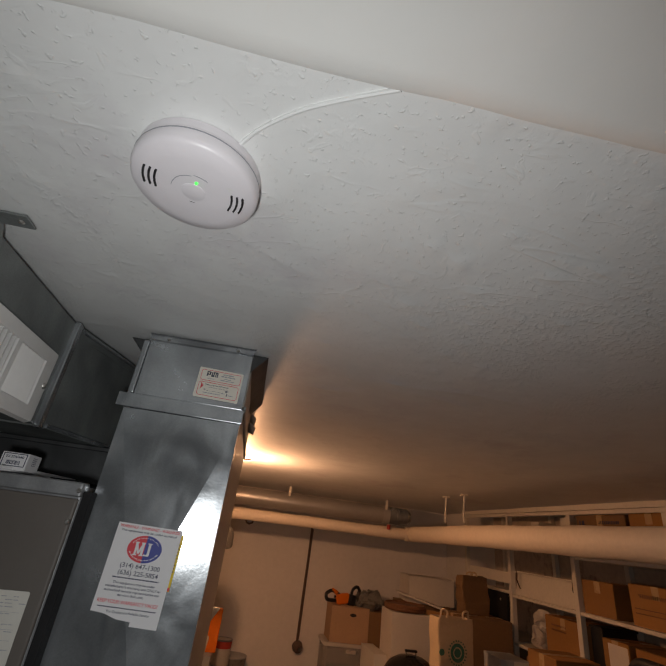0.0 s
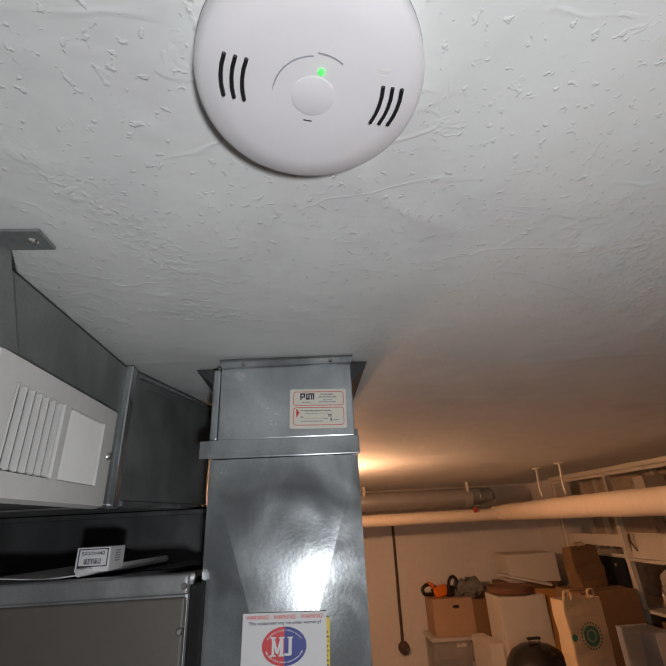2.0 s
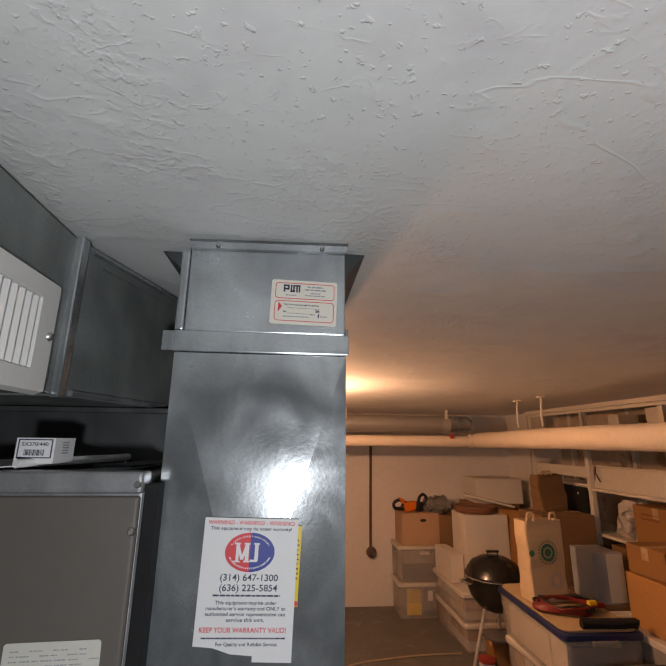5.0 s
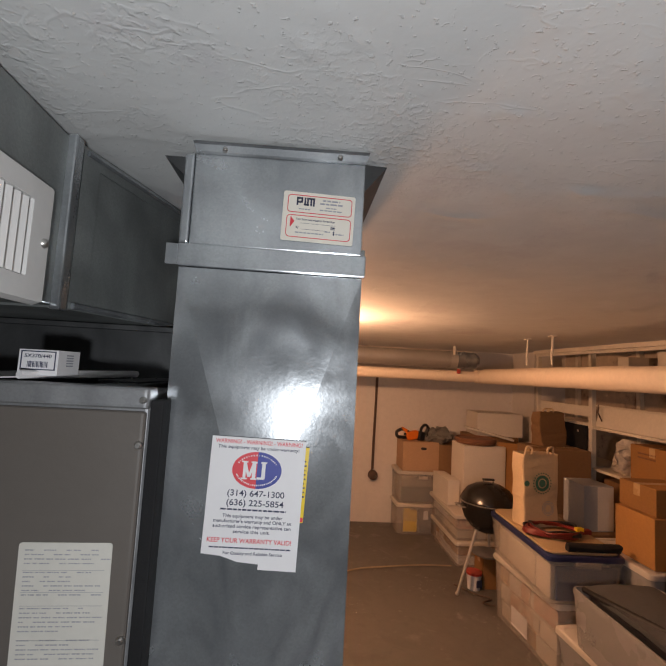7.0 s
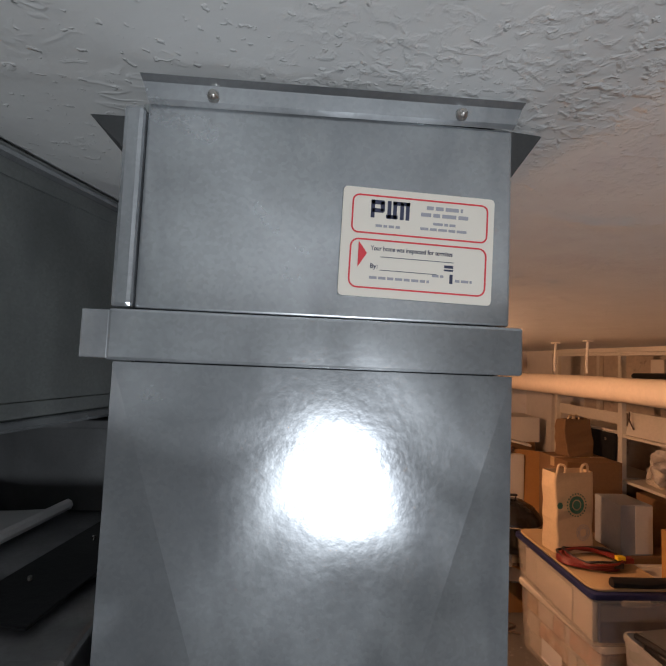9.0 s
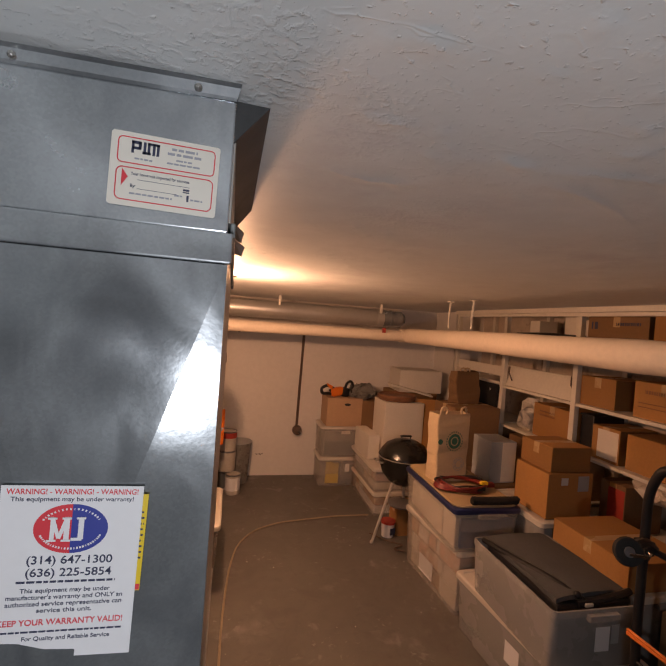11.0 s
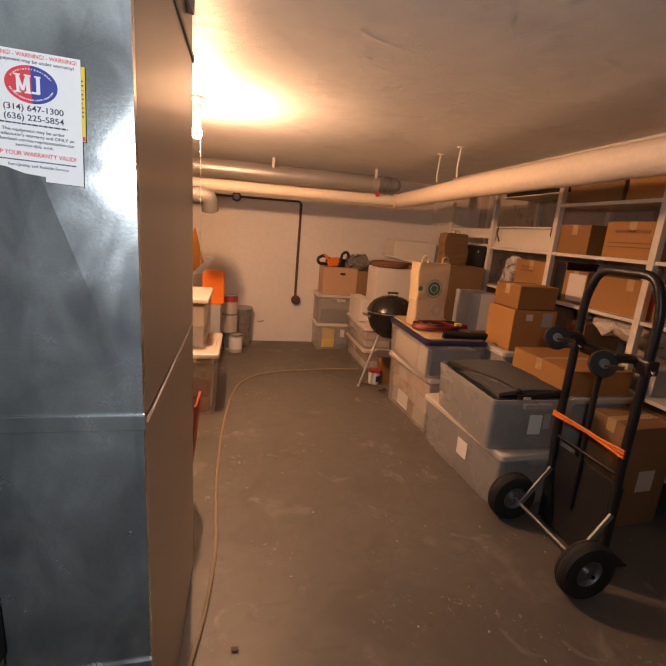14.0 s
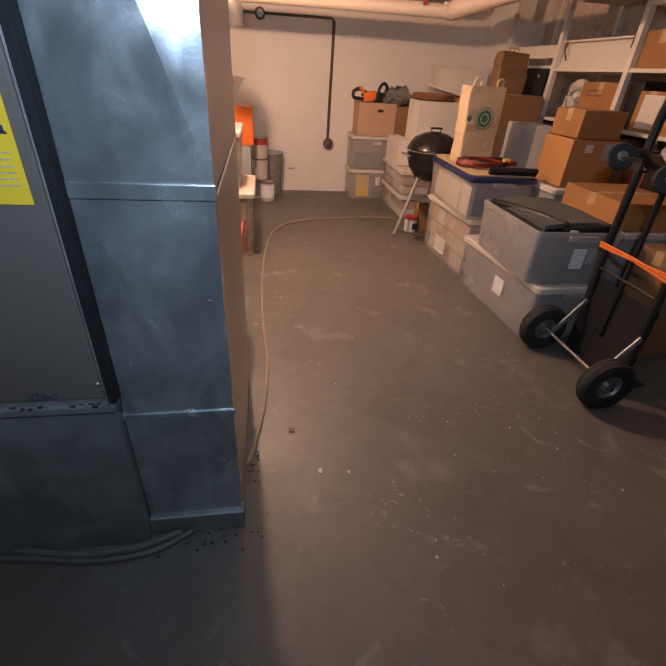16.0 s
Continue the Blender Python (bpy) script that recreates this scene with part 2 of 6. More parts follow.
M["enamel_black"] = mat("black_gloss_enamel", (0.012, 0.011, 0.010), 0.24, vary=0.2, bump=0.01, rough_vary=0.05)
M["led"] = glow("green_led", (0.05, 1.0, 0.1), 2.2)
M["paper"] = mat("white_paper", (0.80, 0.79, 0.80), 0.65, vary=0.03, bump=0.03)
M["paper_aged"] = mat("aged_paper", (0.66, 0.64, 0.58), 0.75, vary=0.05, bump=0.04)
M["cream_label"] = mat("cream_vinyl_label", (0.80, 0.75, 0.66), 0.4, vary=0.02, bump=0.01)
M["red_ink"] = mat("red_ink", (0.70, 0.045, 0.06), 0.5, vary=0.03, bump=0)
M["blue_ink"] = mat("blue_ink", (0.035, 0.05, 0.30), 0.5, vary=0.03, bump=0)
M["dark_ink"] = mat("dark_ink", (0.04, 0.045, 0.09), 0.6, vary=0.03, bump=0)
M["grey_ink"] = mat("faint_ink", (0.36, 0.36, 0.40), 0.7, vary=0.03, bump=0)
M["yellow"] = mat("yellow_label", (0.80, 0.56, 0.02), 0.5, vary=0.05, bump=0.02)
M["card"] = mat("brown_cardboard", (0.37, 0.182, 0.054), 0.8, vary=0.1, scale=5, fine=70, bump=0.08, random_value=0.18)
M["card_pale"] = mat("pale_tan_cardboard", (0.50, 0.32, 0.19), 0.8, vary=0.08, scale=5, fine=70, bump=0.08)
M["case_black"] = mat("matt_black_cloth", (0.006, 0.006, 0.007), 0.8, vary=0.2, bump=0.1)
M["card_dark"] = mat("dark_cardboard", (0.25, 0.14, 0.062), 0.82, vary=0.12, scale=5, fine=70, bump=0.1, random_value=0.15)
M["card_white"] = mat("white_cardboard", (0.72, 0.66, 0.58), 0.75, vary=0.06, bump=0.06)
M["card_grey"] = mat("grey_cardboard", (0.38, 0.39, 0.40), 0.75, vary=0.08, bump=0.06)
M["tape"] = mat("packing_tape", (0.50, 0.34, 0.17), 0.3, vary=0.06, bump=0.03)
M["tub"] = mat("translucent_storage_plastic", (0.74, 0.66, 0.57), 0.26, vary=0.04, scale=4, bump=0.02, see=0.70)
M["tub_grey"] = mat("smoky_storage_plastic", (0.56, 0.54, 0.52), 0.28, vary=0.03, scale=4, bump=0.01, see=0.56)
M["lid_white"] = mat("milky_plastic_lid", (0.62, 0.56, 0.49), 0.38, vary=0.04, bump=0.02)
M["lid_blue"] = mat("navy_plastic_lid", (0.022, 0.028, 0.095), 0.36, vary=0.08, bump=0.02)
M["tub_dark"] = mat("slate_grey_plastic", (0.13, 0.145, 0.155), 0.45, vary=0.08, bump=0.03)
M["foam"] = mat("dark_grey_felt", (0.075, 0.077, 0.078), 0.85, vary=0.15, bump=0.2)
M["carpet"] = mat("tan_carpet_offcut", (0.50, 0.36, 0.20), 0.95, vary=0.12, fine=150, bump=0.5, bump_scale=220)
M["kraft"] = mat("kraft_paper", (0.64, 0.48, 0.30), 0.75, vary=0.08, scale=8, bump=0.25, bump_scale=24)
M["green_ink"] = mat("green_print", (0.06, 0.19, 0.13), 0.7, vary=0.1, bump=0)
M["cable_red"] = mat("red_rubber_cable", (0.19, 0.016, 0.011), 0.45, vary=0.15, bump=0.04)
M["orange"] = mat("orange_plastic", (0.85, 0.20, 0.015), 0.45, vary=0.06, bump=0.03)
M["pipe_wrap"] = mat("painted_pipe_wrap", (0.78, 0.66, 0.52), 0.62, vary=0.07, scale=5, fine=40, bump=0.3, bump_scale=18, stain=(0.62, 0.48, 0.33), stain_scale=5, stain_at=0.66)
M["shelf"] = mat("cream_painted_timber", (0.72, 0.66, 0.56), 0.55, vary=0.08, scale=6, fine=50, bump=0.12, bump_scale=60, stain=(0.5, 0.42, 0.32), stain_scale=7, stain_at=0.68)
M["conduit"] = mat("brown_rusty_conduit", (0.10, 0.06, 0.042), 0.6, vary=0.35, scale=14, bump=0.2)
M["chrome"] = mat("bright_steel", (0.62, 0.60, 0.57), 0.22, 1.0, vary=0.08, bump=0.03)
M["leg_steel"] = mat("satin_plated_steel", (0.66, 0.62, 0.56), 0.35, 0.45, vary=0.08, bump=0.03)
M["alu"] = mat("cast_aluminium", (0.30, 0.30, 0.31), 0.45, 0.8, vary=0.1, bump=0.1)
M["wood"] = mat("brown_wood", (0.22, 0.10, 0.05), 0.55, vary=0.2, scale=10, bump=0.1)
M["hose"] = mat("dusty_tan_hose", (0.33, 0.26, 0.17), 0.5, vary=0.12, scale=12, bump=0.05)
M["hose_dirty"] = mat("dirty_grey_hose", (0.13, 0.12, 0.11), 0.7, vary=0.2, scale=12, bump=0.15)
M["scuff"] = mat("dull_floor_mark", (0.15, 0.13, 0.112), 0.6, vary=0.2, bump=0.05)
M["speck"] = mat("dried_paint_specks", (0.42, 0.40, 0.37), 0.6, vary=0.1, bump=0.1)
M["dirt"] = mat("dark_grime", (0.035, 0.028, 0.022), 0.9, vary=0.3, bump=0.3)
M["red_paint"] = mat("red_can_label", (0.42, 0.045, 0.03), 0.5, vary=0.08, bump=0.02)
M["can"] = mat("dull_paint_can", (0.52, 0.48, 0.42), 0.5, vary=0.12, scale=9, bump=0.06, stain=(0.30, 0.26, 0.22), stain_scale=12)
M["bag_grey"] = mat("grey_plastic_bag", (0.20, 0.19, 0.17), 0.3, vary=0.2, scale=14, bump=0.5, bump_scale=30)
M["bag_clear"] = mat("crumpled_clear_wrap", (0.62, 0.55, 0.47), 0.28, vary=0.15, scale=14, bump=0.6, bump_scale=26)
M["brick"] = mat("dark_brown_brick", (0.13, 0.06, 0.04), 0.85, vary=0.25, bump=0.4)
M["bulb"] = glow("lit_bulb_glass", (1.0, 0.52, 0.275), BULB_STRENGTH)
M["orange_cloth"] = mat("orange_cloth", (0.80, 0.33, 0.05), 0.8, vary=0.1, bump=0.1)
M["pink"] = mat("printed_pink_contents", (0.60, 0.36, 0.27), 0.6, vary=0.5, scale=13, fine=30, bump=0.05, stain=(0.76, 0.66, 0.54), stain_scale=11, stain_at=0.5)
M["blue_cloth"] = mat("blue_folded_cloth", (0.06, 0.08, 0.18), 0.9, vary=0.3, bump=0.3)


# ---------------------------------------------------------------- mesh helpers
def part(name, bm, material, parent=None, label="", smooth=False):
    """One bmesh as one mesh object under a thing or a part; the bmesh is in the parent's space."""
    me = bpy.data.meshes.new(name)
    bmesh.ops.recalc_face_normals(bm, faces=bm.faces)
    if smooth:
        for f in bm.faces:
            f.smooth = True
        for e in bm.edges:
            if len(e.link_faces) == 2 and e.calc_face_angle(0) > 0.6:
                e.smooth = False
    bm.to_mesh(me)
    bm.free()
    me.materials.append(M[material])
    ob = new(name, me)
    if parent is not None:
        ob.parent = parent
    if label:
        ob["label"] = label
    return ob


def thing(name, m=None, label="", category="", group="", kind=""):
    e = new(name)
    e.empty_display_size = 0.1
    e.matrix_basis = m if m is not None else Matrix.Identity(4)
    return tagged(e, label, category, group, kind)


def box(x0, x1, y0, y1, z0, z1, bevel=0.0, bm=None, segs=2):
    own = bmesh.new()
    bmesh.ops.create_cube(own, size=1.0, matrix=Matrix.LocRotScale(((x0 + x1) / 2, (y0 + y1) / 2, (z0 + z1) / 2), None, (x1 - x0, y1 - y0, z1 - z0)))
    if bevel:
        bmesh.ops.bevel(own, geom=list(own.edges), offset=bevel, segments=segs, profile=0.6, affect="EDGES")
    return join(bm, own)


def join(bm, own):
    if bm is None:
        return own
    tmp = bpy.data.meshes.new("tmp")
    own.to_mesh(tmp)
    own.free()
    bm.from_mesh(tmp)
    bpy.data.meshes.remove(tmp)
    return bm


def rod(a, b, r, r2=None, seg=14, bm=None, bevel=0.0):
    a, b = Vector(a), Vector(b)
    d = b - a
    own = bmesh.new()
    q = Vector((0, 0, 1)).rotation_difference(d.normalized()).to_matrix().to_4x4()
    bmesh.ops.create_cone(own, cap_ends=True, segments=seg, radius1=r, radius2=r if r2 is None else r2, depth=d.length, matrix=Matrix.Translation((a + b) / 2) @ q)
    if bevel:
        bmesh.ops.bevel(own, geom=[e for e in own.edges if any(len(f.verts) > 4 for f in e.link_faces)], offset=bevel, segments=2, affect="EDGES")
    return join(bm, own)


def rounded(points, radius=0.05, steps=5, closed=False):
    """A polyline with its corners rounded."""
    pts = [Vector(p) for p in points]
    out = [pts[0]]
    for a, b, c in zip(pts, pts[1:], pts[2:]):
        r = min(radius, (a - b).length * 0.45, (c - b).length * 0.45)
        p, q = b + (a - b).normalized() * r, b + (c - b).normalized() * r
        out += [(1 - t) ** 2 * p + 2 * t * (1 - t) * b + t * t * q for t in (i / steps for i in range(steps + 1))]
    return out + [pts[-1]]


def tube(points, r, seg=10, bm=None, wobble=0.0):
    """A round tube along a polyline."""
    pts = [Vector(p) for p in points]
    own = bmesh.new()
    rings, up = [], None
    for i, p in enumerate(pts):
        d = (pts[min(i + 1, len(pts) - 1)] - pts[max(i - 1, 0)]).normalized()
        if up is None:
            up = d.orthogonal().normalized()
        up = (up - d * up.dot(d)).normalized()
        side = d.cross(up)
        rr = r * (1 + wobble * (noise.noise(p * 7.0)))
        rings.append([own.verts.new(p + rr * (math.cos(a) * up + math.sin(a) * side)) for a in (2 * math.pi * k / seg for k in range(seg))])
    for a, b in zip(rings, rings[1:]):
        for k in range(seg):
            own.faces.new((a[k], a[(k + 1) % seg], b[(k + 1) % seg], b[k]))
    own.faces.new(rings[0])
    own.faces.new(list(reversed(rings[-1])))
    return join(bm, own)


def lathe(profile, seg=28, bm=None, m=None):
    """A solid of revolution round z from (radius, height) pairs."""
    own = bmesh.new()
    rings = []
    for r, z in profile:
        if r < 1e-5:
            rings.append([own.verts.new((0, 0, z))])
        else:
            rings.append([own.verts.new((r * math.cos(2 * math.pi * k / seg), r * math.sin(2 * math.pi * k / seg), z)) for k in range(seg)])
    for a, b in zip(rings, rings[1:]):
        for k in range(seg):
            j = (k + 1) % seg
            if len(a) == 1 and len(b) == 1:
                continue
            if len(a) == 1:
                own.faces.new((a[0], b[j], b[k]))
            elif len(b) == 1:
                own.faces.new((a[k], a[j], b[0]))
            else:
                own.faces.new((a[k], a[j], b[j], b[k]))
    if m is not None:
        bmesh.ops.transform(own, matrix=m, verts=own.verts)
    return join(bm, own)


def moved(bm, m):
    bmesh.ops.transform(bm, matrix=m, verts=bm.verts)
    return bm


def ring_loop(bm, w, d, r, z, n=4):
    """A loop of vertices round a rounded rectangle centred on the origin."""
    out = []
    for cx, cy, a0 in ((1, 1, 0), (-1, 1, 90), (-1, -1, 180), (1, -1, 270)):
        for i in range(n + 1):
            a = radians(a0 + 90 * i / n)
            out.append(bm.verts.new((cx * (w / 2 - r) + r * math.cos(a), cy * (d / 2 - r) + r * math.sin(a), z)))
    return out


def stack_loops(bm, loops, cap_first=True, cap_last=True):
    for a, b in zip(loops, loops[1:]):
        for k in range(len(a)):
            j = (k + 1) % len(a)
            bm.faces.new((a[k], a[j], b[j], b[k]))
    if cap_first:
        bm.faces.new(list(reversed(loops[0])))
    if cap_last:
        bm.faces.new(loops[-1])
    return bm


def lettering(text, size, material, parent, m, name="lettering", align="LEFT", width=0.0):
    """Letters in the built-in font as one flat mesh, standing in the plane of m."""
    cu = bpy.data.curves.new(name, "FONT")
    cu.body, cu.size, cu.align_x, cu.extrude, cu.offset = text, size, align, 0.0002, size * 0.010
    tmp = bpy.data.objects.new("tmp_text", cu)
    scene.collection.objects.link(tmp)
    bpy.context.view_layer.update()
    me = bpy.data.meshes.new_from_object(tmp.evaluated_get(bpy.context.evaluated_depsgraph_get()))
    bpy.data.objects.remove(tmp)
    bpy.data.curves.remove(cu)
    me.materials.clear()
    me.materials.append(M[material])
    if width:
        xs = [v.co.x for v in me.vertices]
        k = width / max(1e-6, max(xs) - min(xs))
        for v in me.vertices:
            v.co.x *= k
    ob = new(name, me)
    ob.parent, ob.matrix_basis = parent, m
    return ob


def front(x, y, z):
    """A pose for flat things on a wall that faces the camera (towards -y)."""
    return pose(x, y, z, 90, 0, 0)


def plate(w, h, t=0.0006, r=0.0, bm=None, cx=0.0, cy=0.0, z=0.0):
    """A thin flat piece in the xy plane, centred at (cx, cy), rising t above z."""
    own = bmesh.new()
    if r:
        a, b = ring_loop(own, w, h, r, z, 4), ring_loop(own, w, h, r, z + t, 4)
        stack_loops(own, [a, b])
        moved(own, Matrix.Translation((cx, cy, 0)))
    else:
        bmesh.ops.create_cube(own, size=1, matrix=Matrix.LocRotScale((cx, cy, z + t / 2), None, (w, h, t)))
    return join(bm, own)


def bars(rows, h, z=0.0008, bm=None):
    """Unreadable lines of print: rows of (centre x, centre y, width)."""
    bm = bm or bmesh.new()
    for cx, cy, w in rows:
        x = cx - w / 2
        while x < cx + w / 2 - 1e-4:
            n = min(random.uniform(1.2, 4.0) * h, cx + w / 2 - x)
            plate(n, h, 0.0002, 0, bm, x + n / 2, cy, z)
            x += n + h * 0.6
    return bm


def crumple(bm, amount, freq=9.0):
    for v in bm.verts:
        v.co += amount * noise.noise_vector(v.co * freq)
    return bm


def ball(r, m, sub=3):
    bm = bmesh.new()
    bmesh.ops.create_icosphere(bm, subdivisions=sub, radius=r, matrix=m)
    return bm


# ---------------------------------------------------------------- structure
CEIL, XL, XR, YN, YB = 2.045, -2.3, 2.78, 5.46, -2.6


def plaster_sheet(x0, x1, y0, y1, step, z):
    """A hand-trowelled plaster underside: broad lumps, trowel ridges and small raised flecks and curls."""
    nx, ny = int((x1 - x0) / step), int((y1 - y0) / step)
    n1 = noise.noise
    verts = []
    for j in range(ny + 1):
        y = y0 + (y1 - y0) * j / ny
        fade = max(0.0, min(1.0, min(y - y0, y1 - y) / 0.02))
        for i in range(nx + 1):
            x = x0 + (x1 - x0) * i / nx
            d = 0.0045 * n1((x * 1.7 + 4, y * 1.7 + 9.2, 0.7)) + 0.0014 * n1((x * 5.5 + 4, y * 5.5 + 9.2, 0.7))
            u, v = x * 0.94 + y * 0.34, y * 0.94 - x * 0.34
            ridge = 1 - abs(n1((u * 2.1 + 4, v * 5.0 + 9.2, 3.7)))
            if ridge > 0.93:
                d -= (ridge - 0.93) * 0.045 * max(0.0, n1((x * 3.1, y * 3.1, 8.0)) + 0.2)
            fleck = n1((u * 24.0, v * 34.0, 1.5)) + 0.35 * n1((u * 47.0, v * 62.0, 6.5))
            if fleck > 0.42:
                d -= min(0.0022, (fleck - 0.42) * 0.012) * max(0.10, min(1.0, 0.35 + 1.8 * n1((x * 2.3, y * 2.3, 4.4))))
            verts.append((x, y, z + d * fade))
    w = nx + 1
    faces = [(j * w + i, (j + 1) * w + i, (j + 1) * w + i + 1, j * w + i + 1) for j in range(ny) for i in range(nx)]
    me = bpy.data.meshes.new("ceiling")
    me.from_pydata(verts, [], faces)
    me.polygons.foreach_set("use_smooth", [True] * len(faces))
    me.materials.append(M["ceiling"])
    return new("ceiling", me)


ceiling = plaster_sheet(XL, XR, 0.2, YN, 0.0095, CEIL)
tagged(ceiling, "lumpy white-painted plaster basement ceiling", "ceiling", kind="structure")
bm = box(XL - 0.1, XR + 0.1, YB - 0.1, YN + 0.1, CEIL + 0.03, CEIL + 0.2)
tagged(part("ceiling_slab", bm, "ceiling"), "concrete slab above the plaster", "ceiling", kind="structure")
# lower band of the ceiling behind the smoke detector
bm = bmesh.new()
loops = []
for i in range(121):
    x = XL + (XR - XL) * i / 120
    e = 0.272 + 0.010 * noise.noise(Vector((x * 1.9, 0.3, 5.0))) + 0.004 * noise.noise(Vector((x * 9, 1.3, 2.0))) - 0.02 * max(0.0, x)
    loops.append([bm.verts.new((x, y, CEIL + z)) for y, z in ((YB, -0.014), (e - 0.030, -0.014), (e - 0.012, -0.012), (e - 0.003, -0.007), (e + 0.002, 0.004), (e + 0.003, 0.06), (YB, 0.06))])
stack_loops(bm, loops)
tagged(part("ceiling_drop", bm, "soffit", smooth=True), "smooth lowered band of white ceiling plaster", "ceiling", kind="structure")

bm = bmesh.new()
bmesh.ops.create_grid(bm, x_segments=90, y_segments=120, size=0.5, matrix=Matrix.LocRotScale(((XL + XR) / 2, (YB + YN) / 2, 0), None, (XR - XL, YN - YB, 1)))
for v in bm.verts:
    v.co.z = 0.003 * noise.noise(v.co * 1.3)
tagged(part("floor", bm, "floor", smooth=True), "worn grey-brown concrete basement floor with scuffs", "floor", kind="structure")
bm = box(XL - 0.1, XR + 0.1, YB - 0.1, YN + 0.1, -0.2, -0.01)
tagged(part("floor_slab", bm, "floor"), "concrete slab under the floor", "floor", kind="structure")


def wall(name, x0, x1, y0, y1, label, material="wall"):
    bm = box(x0, x1, y0, y1, -0.05, CEIL + 0.05)
    tagged(part(name, bm, material), label, "wall", kind="structure")


wall("wall_north", XL, XR, YN, YN + 0.15, "cream painted concrete end wall with faint scuffs")
wall("wall_east", XR, XR + 0.15, YB, YN + 0.15, "stained bare masonry wall behind the shelves", "wall_stained")
# west and south walls are unseen additions, kept dark to limit bounced bulb light
wall("wall_west", XL - 0.15, XL, YB, YN + 0.15, "unseen closing wall, dark to cut bounced light", "wall_unseen")
wall("wall_south", XL - 0.15, XR + 0.15, YB - 0.15, YB, "unseen closing wall, dark to cut bounced light", "wall_unseen")
wall("wall_pier", 2.42, XR, 4.98, YN, "cream painted masonry pier in the corner")

# ---------------------------------------------------------------- tall return duct
DX0, DX1, DY0, DY1 = -0.366, -0.098, 1.045, 1.86
duct = thing("return_air_duct", pose(0, 0, 0), "tall galvanised sheet-metal duct with cross-broken panels", "duct")


def crossbroken(z0, z1, y0=DY0, depth=0.011):
    """A front sheet whose two diagonals are creased, bulging in the middle, with a hemmed back."""
    bm = bmesh.new()
    c = bm.verts.new(((DX0 + DX1) / 2, y0 - depth, (z0 + z1) / 2))
    f = [bm.verts.new(p) for p in ((DX0, y0, z0), (DX1, y0, z0), (DX1, y0, z1), (DX0, y0, z1))]
    b = [bm.verts.new(p) for p in ((DX0, y0 + 0.02, z0), (DX1, y0 + 0.02, z0), (DX1, y0 + 0.02, z1), (DX0, y0 + 0.02, z1))]
    for k in range(4):
        j = (k + 1) % 4
        bm.faces.new((f[k], f[j], c))
        bm.faces.new((f[j], f[k], b[k], b[j]))
    bm.faces.new(b)
    return bm


part("front_panel", crossbroken(1.044, 1.85), "galv", duct)
part("front_panel", crossbroken(0.485, 1.022), "galv", duct)
part("front_panel", box(DX0, DX1, DY0, DY0 + 0.02, 0.075, 0.475, 0.002), "galv", duct)
part("front_panel", box(DX0 + 0.0105, DX1 - 0.002, DY0 + 0.001, DY0 + 0.02, 1.885, 2.028, 0.002), "galv", duct)
part("foot_flange", box(DX0 - 0.002, DX1 + 0.006, DY0 - 0.012, DY0 + 0.03, 0.0, 0.075, 0.004), "galv_dull", duct, "dusty scuffed bottom flange")
part("side_panel", box(DX1 - 0.004, DX1, DY0 + 0.02, DY1, 1.90, 2.035, 0.0015), "galv_side", duct)
part("side_panel", box(DX1 - 0.004, DX1, DY0 + 0.02, DY1, 1.035, 1.885, 0.0015), "galv_side", duct)
part("side_panel", box(DX1 - 0.004, DX1, DY0 + 0.02, DY1, 0.0, 1.025, 0.0015), "galv_side", duct)
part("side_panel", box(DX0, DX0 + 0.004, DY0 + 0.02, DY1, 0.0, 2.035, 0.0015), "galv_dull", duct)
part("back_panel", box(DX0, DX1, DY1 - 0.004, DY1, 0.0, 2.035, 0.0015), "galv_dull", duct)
part("core", box(DX0 + 0.006, DX1 - 0.006, DY0 + 0.022, DY1 - 0.006, 0.0, 2.02), "dark_steel", duct)
part("corner_seam", box(DX0 - 0.003, DX0 + 0.010, DY0 - 0.004, DY0 + 0.018, 1.885, 2.020, 0.003), "galv", duct, "folded corner lock seam")
part("drive_cleat", box(DX1, DX1 + 0.006, DY0 + 0.02, DY1 - 0.01, 1.884, 1.901, 0.002), "galv_dull", duct)
part("cleat_end", box(DX1, DX1 + 0.007, DY1 - 0.03, DY1 - 0.01, 1.876, 1.901, 0.003), "galv_dark", duct)
bm = rod((DX1, DY0 + 0.02, 1.02), (DX1, DY1, 1.035), 0.004, seg=8)
part("standing_seam", bm, "galv_side", duct)
# bands
part("band", box(DX0 - 0.002, DX1 + 0.004, DY0 - 0.007, DY0 + 0.004, 1.851, 1.884, 0.002), "galv", duct, "slip cleat band")
bm = box(DX0 - 0.019, DX0 - 0.002, DY0 - 0.005, DY0 - 0.003, 1.852, 1.883, 0.0008)
part("band_tail", bm, "galv", duct, "bent tail of the slip cleat")
part("band", box(DX0 - 0.003, DX1 + 0.004, DY0 - 0.006, DY0 + 0.003, 1.018, 1.048, 0.002), "galv", duct, "slip cleat band")
part("band", box(DX0 - 0.003, DX1 + 0.004, DY0 - 0.006, DY0 + 0.003, 0.470, 0.486, 0.002), "galv", duct, "slip cleat band")
